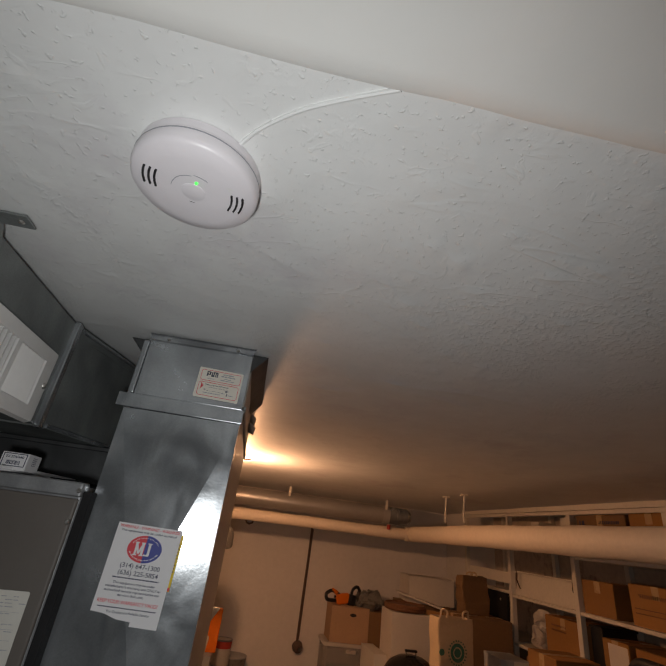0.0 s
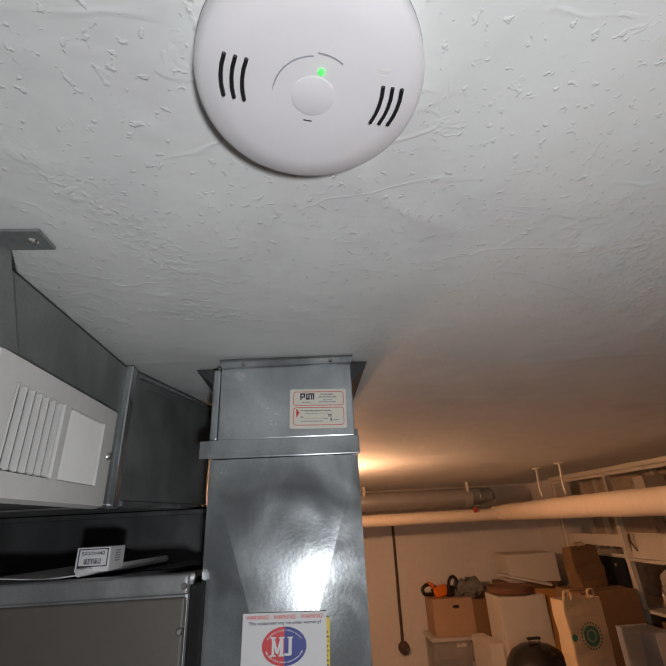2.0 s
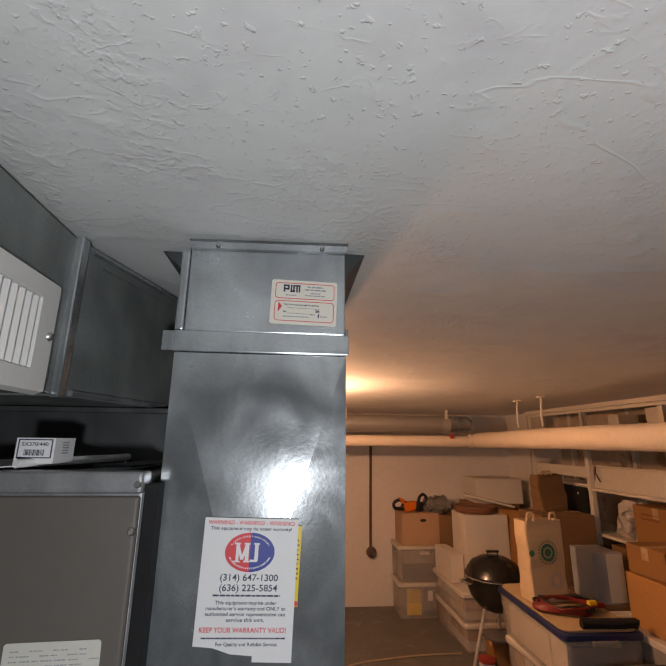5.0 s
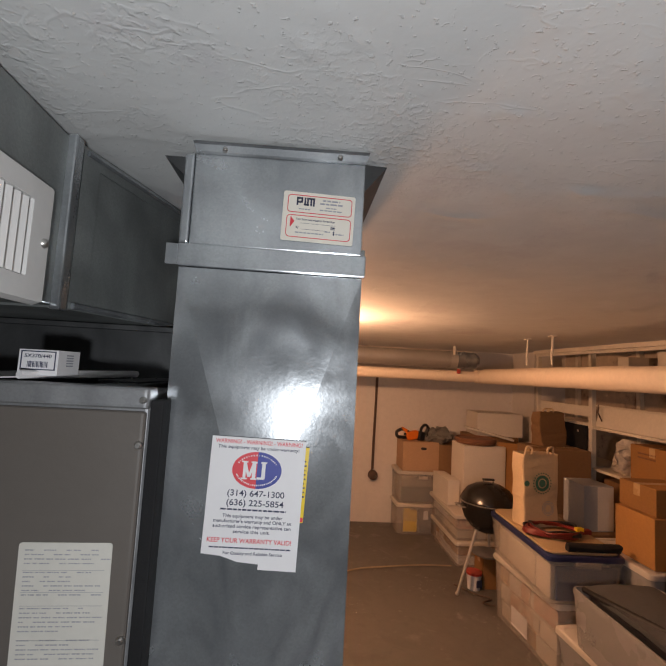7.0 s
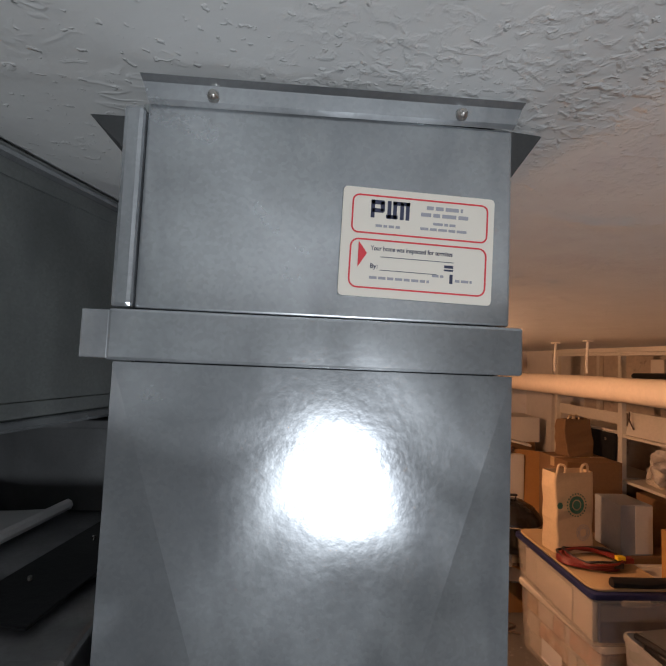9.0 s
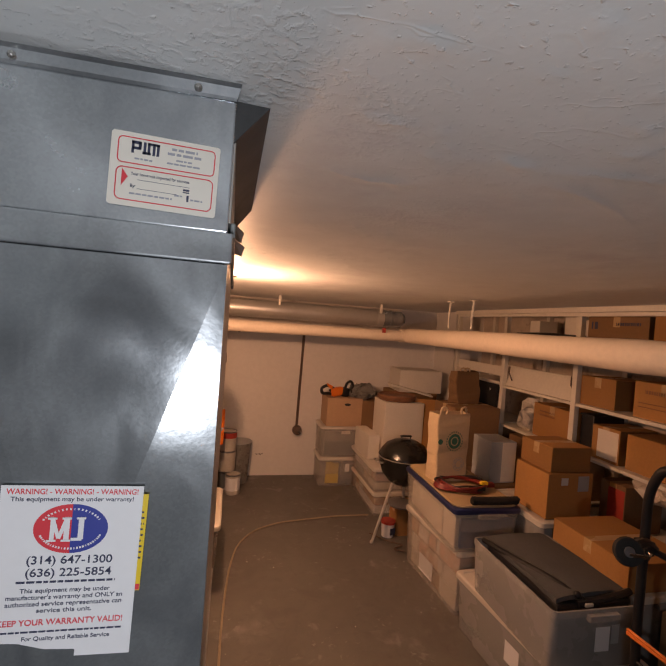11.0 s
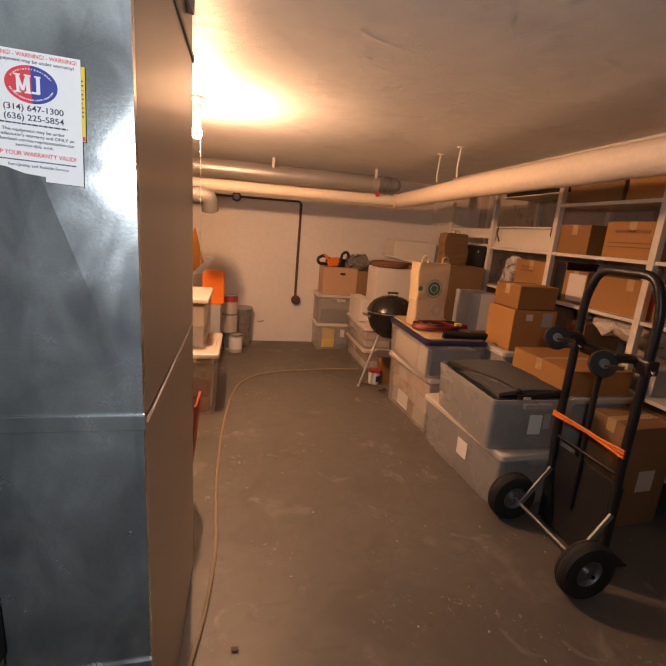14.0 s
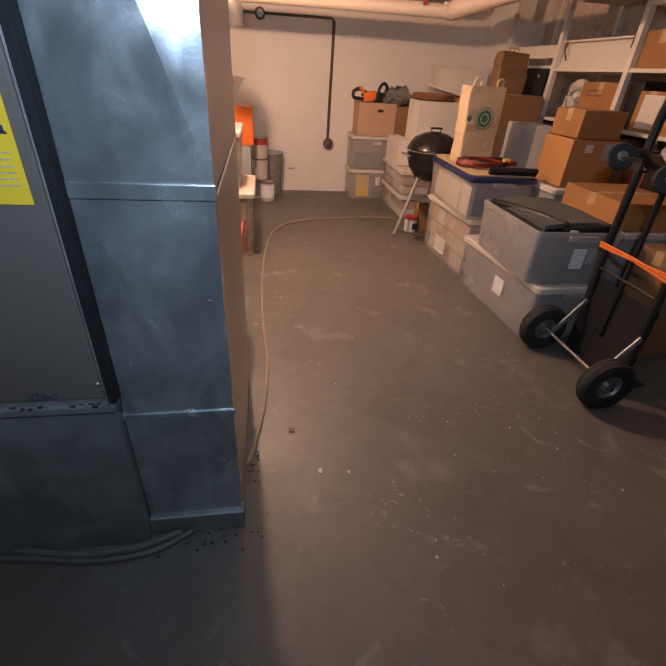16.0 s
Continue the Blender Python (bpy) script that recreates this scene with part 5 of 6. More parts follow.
# two grey-brown tubs nearest the path
tub(0.47, 0.86, 0.335, pose(1.625, 2.47, 0.0, 0, 0, 3.5), "storage_tub", "long smoky plastic tub with milky lid, on the floor", "tub_grey", "lid_white",
    contents=stacked_inside(0.47, 0.86, 0.28, 3, ["card_grey", "bag_grey", "tub_dark"]) + [LBL(-0.229, -0.12, -0.02, 0.13, 0.235), ("latch", "black", box(0.10, 0.21, -0.446, -0.43, 0.29, 0.325, 0.004))])
tub(0.50, 0.66, 0.285, pose(1.60, 2.40, 0.337, 0, 0, -1.0), "open_tub", "open smoky plastic tub filled with dark mats", "tub_grey", open_top=True,
    contents=stacked_inside(0.50, 0.66, 0.20, 3, ["tub_dark", "blue_cloth", "foam"]) + [("contents", "case_black", box(-0.20, 0.21, -0.300, -0.285, 0.03, 0.20, 0.01)), LBF(-0.3235, -0.02, 0.055, 0.09, 0.20), ("label", "card_grey", box(0.065, 0.105, -0.324, -0.3225, 0.12, 0.205))])
mats_ = thing("dark_mats", pose(1.62, 2.42, 0.60), "dark grey felt mats bundled with black straps", "mats")
bm = bmesh.new()
n = 12
top = [[bm.verts.new((-0.20 + 0.40 * i / n, -0.27 + 0.56 * j / n, 0.035 + 0.02 * math.sin(3.0 * i / n) - 0.022 * (j / n - 0.4) ** 2 + 0.006 * noise.noise(Vector((i * 0.4, j * 0.4, 0))))) for i in range(n + 1)] for j in range(n + 1)]
bot = [[bm.verts.new((v.co.x, v.co.y, v.co.z - 0.022)) for v in row] for row in top]
for j in range(n):
    for i in range(n):
        bm.faces.new((top[j][i], top[j][i + 1], top[j + 1][i + 1], top[j + 1][i]))
        bm.faces.new((bot[j][i], bot[j + 1][i], bot[j + 1][i + 1], bot[j][i + 1]))
for i in range(n):
    bm.faces.new((top[0][i], bot[0][i], bot[0][i + 1], top[0][i + 1]))
    bm.faces.new((top[n][i + 1], bot[n][i + 1], bot[n][i], top[n][i]))
    bm.faces.new((top[i + 1][0], bot[i + 1][0], bot[i][0], top[i][0]))
    bm.faces.new((top[i][n], bot[i][n], bot[i + 1][n], top[i + 1][n]))
part("mat", bm, "foam", mats_, smooth=True)
part("lower_mat", box(-0.205, 0.205, -0.285, 0.25, -0.05, 0.012, 0.012), "black", mats_)
part("strap", tube(rounded([(-0.21, 0.28, 0.02), (-0.19, 0.10, 0.035), (-0.12, -0.14, 0.046), (-0.06, -0.29, 0.02)], 0.1), 0.016, 8), "black", mats_, smooth=True)
part("strap", tube(rounded([(-0.10, -0.285, 0.012), (0.05, -0.295, 0.03), (0.21, -0.27, 0.035)], 0.05), 0.017, 8), "black", mats_, smooth=True)
part("buckle", ball(0.018, pose(-0.085, -0.268, 0.042), 2), "black", mats_, smooth=True)
part("tag", box(-0.075, -0.03, -0.31, -0.285, 0.005, 0.022, 0.006), "lid_white", mats_)

# tub with printed contents, blue-lidded tub on top
tub(0.47, 0.72, 0.43, pose(1.605, 3.29, 0.0, 0, 0, 4), "storage_tub", "clear plastic tub packed with printed packages", "tub", "lid_white",
    contents=packed(0.47, 0.72, 0.38, ["pink", "card_white", "pink", "card_pale", "paper", "card_white"], 6, 3, 0.85) + [LBL(-0.222, -0.05, 0.13, 0.05, 0.17), ("label", "card_grey", box(-0.06, 0.09, -0.343, -0.341, 0.22, 0.30)), ("package", "blue_cloth", box(-0.03, 0.16, -0.325, -0.312, 0.03, 0.20, 0.006))])
tub(0.46, 0.80, 0.285, pose(1.565, 3.28, 0.432, 0, 0, -1.5), "blue_lidded_tub", "clear plastic tub with navy blue lid", "tub", "lid_blue",
    contents=packed(0.46, 0.80, 0.22, ["card_white", "paper", "card_grey", "card_white"], 4, 1, 0.85) + [("folded_cloth", "blue_cloth", box(-0.17, 0.20, -0.374, -0.352, 0.02, 0.21, 0.01))])
off = thing("carpet_offcut", pose(1.565, 3.28, 0.719, 0, 0, -1.5), "tan carpet offcut with dark bound edge on the tub", "carpet")
bm = bmesh.new()
stack_loops(bm, [ring_loop(bm, 0.44, 0.78, 0.06, 0.0), ring_loop(bm, 0.445, 0.785, 0.06, 0.008), ring_loop(bm, 0.44, 0.78, 0.06, 0.014)])
part("tufted_top", bm, "carpet", off)
part("rolled_end", crumple(tube([(-0.10, -0.37, 0.035), (0.06, -0.375, 0.038), (0.225, -0.37, 0.036)], 0.027, 12), 0.014, 22), "case_black", off, "rolled black cloth edge", smooth=True)

# paper shopping bag
bag = thing("paper_bag", pose(1.508, 3.36, 0.735, 0, 0, 8), "kraft paper shopping bag with green printed rings", "bag")
bm = bmesh.new()
lv_ = []
for i in range(11):
    z = 0.50 * i / 10
    w, d = 0.265 + 0.035 * (i / 10), 0.15 - 0.03 * (i / 10)
    lv_.append(ring_loop(bm, w * (1 + 0.03 * math.sin(i * 1.7)), d, 0.012, z, 2))
inn = []
for i in range(10, 1, -2):
    z = 0.50 * i / 10
    inn.append(ring_loop(bm, 0.265 + 0.035 * (i / 10) - 0.006, 0.144 - 0.03 * (i / 10), 0.01, z, 2))
stack_loops(bm, lv_ + inn)
for v in bm.verts:
    v.co += 0.010 * noise.noise_vector(v.co * 11) * min(1, v.co.z * 6)
part("body", bm, "kraft", bag)


def printed_rings(cx, cz, radii, y, t, dots=0):
    bm = bmesh.new()
    for r0, r1 in radii:
        lathe([(r0, 0), (r1, 0), (r1, 0.0012), (r0, 0.0012), (r0, 0)], 26, bm, pose(cx, y, cz, 90, 0, 0))
    for k in range(dots):
        a = 2 * math.pi * k / dots
        lathe([(0, 0.0012), (0.0055, 0.0012), (0.0055, 0)], 8, bm, pose(cx + t * math.cos(a), y, cz + t * math.sin(a), 90, 0, 0))
    return bm


part("printed_ring", printed_rings(0.0, 0.30, [(0.0, 0.026), (0.035, 0.055)], -0.078, 0.070, 22), "green_ink", bag, "green printed ring")
part("printed_disc", printed_rings(-0.125, 0.30, [(0.0, 0.020)], -0.080, 0), "green_ink", bag)
part("printed_disc", printed_rings(0.045, 0.13, [(0.035, 0.038), (0.026, 0.029), (0.046, 0.049)], -0.083, 0), "grey_ink", bag)
for s in (-1, 1):
    part("handle", tube(rounded([(-0.12 * s, -0.04, 0.45), (-0.11 * s, -0.045, 0.55), (-0.06 * s, -0.05, 0.54), (-0.07 * s, -0.05, 0.48)], 0.03), 0.008, 6), "kraft", bag)
part("filling", crumple(box(-0.12, 0.12, -0.05, 0.05, 0.02, 0.42, 0.02), 0.012), "card_dark", bag)
for o in bag.children_recursive:
    o.data.transform(Matrix.Diagonal((0.97, 0.95, 0.97, 1)))
cab = thing("jumper_cable", pose(1.53, 3.20, 0.735), "coiled red jumper cable with yellow clamp", "cable")
bm = bmesh.new()
for k in range(5):
    pts = [((0.19 - 0.012 * k) * math.cos(a) + 0.02 * math.sin(3 * a + k), (0.14 - 0.008 * k) * math.sin(a) - 0.012 * k, 0.012 + 0.007 * k + 0.006 * math.sin(2 * a + k)) for a in (2 * math.pi * i / 30 for i in range(31))]
    tube(pts, 0.0075, 6, bm)
part("coil", bm, "cable_red", cab, smooth=True)
part("clamp", box(0.11, 0.16, -0.10, -0.07, 0.04, 0.065, 0.006), "yellow", cab, "yellow clamp")
part("clamp", box(0.05, 0.11, -0.15, -0.12, 0.02, 0.05, 0.006), "black", cab)
bm = bmesh.new()
for k in range(2):
    tube([((0.165 - 0.02 * k) * math.cos(a) + 0.03 * math.sin(2 * a + k), (0.12 - 0.01 * k) * math.sin(a) - 0.02, 0.030 + 0.012 * k + 0.008 * math.sin(3 * a)) for a in (2 * math.pi * i / 30 for i in range(31))], 0.007, 6, bm)
part("coil", bm, "black", cab, "black cable of the pair", smooth=True)
part("clamp", box(0.15, 0.22, -0.09, -0.05, 0.02, 0.05, 0.008), "cable_red", cab)

# boxes behind the tubs
tub(0.44, 0.52, 0.695, pose(2.03, 2.98, 0.0), "tall_tub", "tall grey plastic tub with milky lid", "tub_grey", "lid_white", contents=stacked_inside(0.44, 0.52, 0.55, 3, ["foam", "card_dark", "bag_grey"]))
carton_box(0.33, 0.30, 0.285, pose(2.025, 2.90, 0.697), "card", "tall brown cardboard box with shipping labels", flap=False, tape=False,
           extra=[("label", "paper_aged", box(-0.07, -0.02, -0.1512, -0.1495, 0.21, 0.255)), ("label", "card_grey", box(0.055, 0.135, -0.1512, -0.1495, 0.17, 0.265))])
carton_box(0.29, 0.28, 0.155, pose(2.03, 2.905, 0.983), "card", "brown cardboard box stacked on a taller one", extra=[])
tub(0.46, 0.50, 0.60, pose(2.07, 2.40, 0.0), "tall_tub", "grey plastic tub under a flat carton", "tub_grey", "lid_white", contents=stacked_inside(0.46, 0.5, 0.5, 3, ["card", "foam", "card_white"]))
carton_box(0.42, 0.50, 0.145, pose(2.06, 2.42, 0.602, 0, 0, -1), "card", "flat brown cardboard carton lying on a tub")
carton_box(0.30, 0.26, 0.56, pose(2.13, 1.98, 0.0, 0, 0, 4), "card_dark", "upright old brown carton on the floor", extra=[("label", "card_white", box(-0.05, 0.06, -0.1312, -0.1295, 0.2, 0.32))])
carton_box(0.40, 0.40, 0.68, pose(2.06, 3.56, 0.0), "card_dark", "dark old carton on the floor", tape=False)
carton_box(0.22, 0.24, 0.32, pose(1.995, 3.50, 0.682), "card_grey", "grey cardboard box with one pale side", flap=False, tape=False, extra=[("panel", "card_white", box(-0.01, 0.1095, -0.1212, -0.1195, 0.01, 0.31))])
carton_box(0.44, 0.36, 1.17, pose(2.02, 3.98, 0.0), "card_dark", "tall brown carton behind the paper bag")
kbag = thing("paper_bag", pose(2.02, 4.05, 1.172, 0, 0, 12), "brown crumpled kraft paper bag on a carton", "bag")
bm = bmesh.new()
stack_loops(bm, [ring_loop(bm, 0.24 + 0.006 * i + (0.012 if i % 2 else 0), 0.16 - 0.010 * i, 0.012, 0.29 * i / 7, 3) for i in range(8)])
part("body", crumple(bm, 0.022, 9), "card_dark", kbag)
for s in (-1, 1):
    part("handle", tube(rounded([(-0.05 * s, 0, 0.25), (-0.06 * s, 0, 0.31), (0.0, 0, 0.32), (0.02 * s, 0, 0.26)], 0.03), 0.007, 6), "kraft", kbag)

# end of the room
def clip_tub(z, h, name, label, extra):
    return tub(0.42, 0.34, h, pose(1.165, 5.27, z), name, label, "tub", "lid_white", 0.95, contents=extra)


clip_tub(0.0, 0.325, "storage_tub", "clear plastic tub holding a yellow packet", [("packet", "yellow", box(-0.13, 0.02, -0.158, -0.15, 0.03, 0.27, 0.003)), ("contents", "tub_dark", box(0.04, 0.18, -0.156, 0.14, 0.02, 0.28, 0.004)), LBF(-0.1635, 0.09, 0.14, 0.16, 0.25)])
clip_tub(0.328, 0.345, "storage_tub", "clear plastic tub with slate grey contents", [("contents", "tub_dark", box(-0.17, 0.19, -0.159, 0.14, 0.02, 0.29, 0.004)), ("latch", "lid_white", box(0.02, 0.12, -0.176, -0.165, 0.26, 0.29, 0.003))])
hb = carton_box(0.40, 0.33, 0.315, pose(1.20, 5.25, 0.675, 0, 0, -1), "card_pale", "brown cardboard archive box with hand holes", tape=False,
                extra=[("hand_hole", "black", lathe([(0, 0.001), (0.022, 0.001), (0.022, 0), (0, 0)], 16, None, pose(0.03, -0.165, 0.245, 90, 0, 0) @ Matrix.Diagonal((1.6, 0.7, 1, 1))))])
saw = thing("chainsaw", pose(1.13, 5.22, 0.992, 0, 0, 10), "orange and black electric chainsaw on a box", "power tool")
part("body", crumple(moved(box(-0.075, 0.075, -0.045, 0.045, 0.0, 0.095, 0.03, None, 3), pose(0, 0, 0.004, 0, -8, 0)), 0.004), "orange", saw, smooth=True)
part("motor_cover", moved(box(0.04, 0.13, -0.056, 0.05, 0.0, 0.105, 0.03, None, 3), pose(0, 0, 0.002, 0, 6, 0)), "black", saw, smooth=True)
part("rear_handle", tube(rounded([(-0.05, 0, 0.085), (-0.13, 0, 0.125), (-0.20, 0, 0.085), (-0.185, 0, 0.03), (-0.06, 0, 0.025)], 0.05), 0.018, 8), "black", saw, smooth=True)
part("handle_grip", tube(rounded([(-0.07, 0, 0.096), (-0.10, 0, 0.112), (-0.135, 0, 0.125)], 0.03), 0.0195, 8), "orange", saw, smooth=True)
part("front_handle", tube(rounded([(0.06, -0.06, 0.02), (0.07, -0.075, 0.15), (0.13, -0.06, 0.185), (0.18, -0.05, 0.13), (0.16, -0.05, 0.03)], 0.05), 0.016, 8), "black", saw, smooth=True)
part("hand_guard", moved(box(-0.05, 0.05, -0.004, 0.004, 0, 0.10, 0.003), pose(0.15, -0.02, 0.06, 18, 0, 80)), "black", saw)
part("trigger", box(-0.10, -0.05, -0.012, 0.012, 0.05, 0.075, 0.005), "black", saw)
gb = thing("grey_bag", pose(1.42, 5.20, 0.0), "crumpled grey plastic bag on boxes", "bag")
bm = crumple(ball(0.13, pose(0, 0, 1.05) @ Matrix.Diagonal((1.2, 0.8, 0.75, 1)), 4), 0.07, 15)
part("wrapped_lump", bm, "bag_grey", gb, smooth=True)
carton_box(0.30, 0.35, 0.97, pose(1.52, 5.26, 0.0), "card_dark", "brown carton standing by the end wall", tape=False)
tub(0.46, 0.76, 0.235, pose(1.555, 4.70, 0.0), "storage_tub", "clear plastic tub with pink and red packages", "tub", "lid_white", contents=packed(0.46, 0.76, 0.19, ["pink", "card_white", "pink", "paper", "card"], 4, 2, 0.85) + [("packet", "red_paint", box(0.0, 0.1, -0.352, -0.345, 0.04, 0.14))])
tub(0.48, 0.78, 0.235, pose(1.55, 4.70, 0.238), "storage_tub", "clear plastic tub with pale folded contents", "tub", "lid_white", contents=packed(0.48, 0.78, 0.19, ["card_white", "card_grey", "pink", "paper"], 4, 2, 0.85))
carton_box(0.12, 0.40, 0.24, pose(1.375, 4.78, 0.475, 0, 0, 3), "card_white", "upright white cardboard box on a tub", tape=False)
carton_box(0.42, 0.34, 0.59, pose(1.67, 4.70, 0.475), "card_white", "tall white cardboard box on tubs", flap=False, tape=False)
bk = thing("round_basket", pose(1.64, 4.70, 1.067), "round brown woven basket lid on a white box", "basket")
part("rim", lathe([(0, 0.012), (0.17, 0.012), (0.19, 0.0), (0.2, 0.012), (0.2, 0.045), (0.19, 0.055), (0.175, 0.042), (0, 0.040)], 28), "wood", bk, smooth=True)
for z in (0.018, 0.034):
    part("weave", lathe([(0.199, z - 0.006), (0.205, z), (0.199, z + 0.006)], 28), "wood", bk, smooth=True)
pn = thing("leaning_cardboard", pose(1.93, 4.52, 0.72), "flat cardboard sheet leaning behind the boxes", "cardboard")
part("sheet", moved(box(-0.004, 0.004, -0.16, 0.16, -0.25, 0.38, 0.001), pose(0, 0, 0, 0, 4, 62)), "card", pn)
part("support", box(-0.1, 0.12, 0.02, 0.2, -0.72, -0.25, 0.004), "card_dark", pn)
carton_box(0.50, 0.36, 0.25, pose(2.04, 5.15, 1.10, 0, 0, -3), "card_white", "white cardboard box by the end wall", tape=False)
carton_box(0.50, 0.40, 1.097, pose(1.98, 5.15, 0.0), "card_dark", "stack of old cartons by the end wall", tape=False)
wb = thing("white_plank", pose(1.80, 4.92, 1.13), "white painted plank lying across boxes", "board")
part("plank", moved(box(-0.25, 0.25, -0.06, 0.06, 0, 0.02, 0.003), pose(0.08, 0, 0.0, 0, 12, -14)), "card_white", wb)

# ---------------------------------------------------------------- kettle grill
grill = thing("kettle_grill", pose(1.42, 3.90, 0), "black enamelled kettle grill on steel legs", "grill")
RG = 0.215
part("bowl", lathe([(0, 0.475), (0.06, 0.480), (0.13, 0.515), (0.185, 0.585), (0.21, 0.66), (RG, 0.725), (RG - 0.01, 0.725), (0.2, 0.66), (0, 0.52)], 36), "enamel_black", grill, smooth=True)
part("lid", lathe([(RG + 0.004, 0.722), (RG + 0.006, 0.732), (RG + 0.002, 0.742), (0.20, 0.775), (0.165, 0.82), (0.10, 0.855), (0.04, 0.868), (0, 0.87)], 36), "enamel_black", grill, smooth=True)
part("rim", lathe([(RG + 0.003, 0.716), (RG + 0.010, 0.724), (RG + 0.003, 0.731)], 36), "chrome", grill, smooth=True)
h = part("lid_handle", box(-0.05, 0.05, -0.014, 0.014, 0.886, 0.902, 0.007), "black", grill)
for s in (-1, 1):
    part("handle_post", rod((0.04 * s, 0, 0.860), (0.04 * s, 0, 0.89), 0.005, seg=8), "chrome", grill)
    part("bowl_handle", tube(rounded([(s * 0.205, -0.05, 0.68), (s * 0.26, -0.045, 0.69), (s * 0.26, 0.045, 0.69), (s * 0.205, 0.05, 0.68)], 0.02), 0.008, 8), "chrome", grill)
for a in (188, 300, 60):
    c, s = math.cos(radians(a)), math.sin(radians(a))
    leg = part("leg", rod((0.10 * c, 0.10 * s, 0.50), (0.255 * c, 0.255 * s, 0.008), 0.012, seg=12), "leg_steel", grill, smooth=True)
    part("foot_cap", ball(0.015, pose(0.257 * c, 0.257 * s, 0.015), 2), "lid_white", leg, smooth=True)
part("ash_pan", lathe([(0, 0.30), (0.11, 0.305), (0.12, 0.32), (0.11, 0.322), (0, 0.312)], 24), "alu", grill, smooth=True)
tubc = thing("red_lidded_tub", pose(1.35, 3.98, 0, 0, 0, 20), "small white plastic pail with red lid", "pail")
part("body", lathe([(0, 0), (0.05, 0), (0.06, 0.12), (0, 0.12)], 20), "paper", tubc, smooth=True)
part("lid", lathe([(0, 0.118), (0.064, 0.118), (0.064, 0.136), (0, 0.138)], 20), "red_paint", tubc, smooth=True)
part("label", box(-0.02, 0.03, -0.0605, -0.052, 0.03, 0.085), "dark_ink", tubc)
carton_box(0.20, 0.18, 0.26, pose(1.52, 4.05, 0), "card", "small cardboard box under the grill")
ext = part("extension_cord", tube(rounded([(1.20, 4.02, 0.008), (1.32, 3.86, 0.008), (1.44, 3.80, 0.010), (1.30, 3.74, 0.010), (1.40, 3.70, 0.008)], 0.06), 0.006, 6), "conduit", smooth=True)
tagged(ext, "dark thin cord tangled on the floor", "cord")

# ---------------------------------------------------------------- hand truck
truck = thing("hand_truck", pose(0, 0, 0), "black steel hand truck with rubber wheels and orange cord", "hand truck")
YA, YZ, TXF = 1.565, 1.935, 1.625
part("frame_loop", tube(rounded([(TXF + 0.02, YA, 0.16), (TXF, YA, 0.6), (TXF, YA, 1.20), (TXF, YA + 0.05, 1.325), (TXF, YZ - 0.05, 1.325), (TXF, YZ, 1.20), (TXF, YZ, 0.6), (TXF + 0.02, YZ, 0.16)], 0.10, 7), 0.0185, 12), "black_steel", truck, smooth=True)
part("centre_bar", rod((TXF + 0.01, (YA + YZ) / 2 + 0.02, 0.2), (TXF, (YA + YZ) / 2 + 0.02, 0.95), 0.013), "black_steel", truck, smooth=True)
for z in (0.98, 0.50):
    part("cross_bar", rod((TXF, YA, z), (TXF, YZ, z), 0.013 if z > 0.9 else 0.007), "black_steel", truck, smooth=True)
part("toe_plate", box(TXF + 0.02, TXF + 0.20, YA + 0.02, YZ + 0.0, 0.012, 0.020, 0.003), "black_steel", truck)
part("back_plate", box(TXF + 0.012, TXF + 0.022, YA - 0.02, YZ + 0.02, 0.03, 0.45, 0.003), "black", truck)
part("axle", rod((1.48, 1.44, 0.13), (1.48, 1.99, 0.13), 0.008), "alu", truck, smooth=True)
for y in (YA, YZ):
    bm = moved(box(-0.012, 0.012, -0.006, 0.006, 0, 0.24, 0.003), pose(1.49, y - 0.012, 0.125, 0, 35, 0))
    part("axle_strut", bm, "galv_dull", truck)
    part("clamp", box(TXF - 0.028, TXF + 0.028, y - 0.028, y + 0.028, 0.945, 1.005, 0.008), "black_steel", truck)
    part("clamp_bolt", rod((TXF - 0.01, y - 0.04, 0.965), (TXF - 0.01, y + 0.04, 0.965), 0.007, seg=8), "chrome", truck)
tyre_profile = [(0.062, -0.030), (0.095, -0.036), (0.118, -0.030), (0.1245, -0.018), (0.127, -0.014), (0.1245, -0.010), (0.1275, -0.004), (0.1275, 0.004), (0.1245, 0.010), (0.127, 0.014), (0.1245, 0.018), (0.118, 0.030), (0.095, 0.036), (0.062, 0.030), (0.062, -0.030)]
for y in (1.485, 1.985):
    m = pose(1.48, y, 0.127, 90, 0, 0)
    wheel = part("wheel", lathe(tyre_profile, 36, None, m), "rubber", truck, smooth=True)
    part("rim", lathe([(0.0, 0.020), (0.022, 0.030), (0.030, 0.012), (0.052, 0.010), (0.060, 0.024), (0.064, 0.024), (0.064, -0.024), (0.060, -0.024), (0.052, -0.010), (0.030, -0.012), (0.022, -0.030), (0.0, -0.020)], 24, None, m), "alu", wheel, "grey metal rim", smooth=True)
    part("hub", rod((1.48, y - 0.045, 0.127), (1.48, y + 0.03, 0.127), 0.011, seg=8), "chrome", wheel)
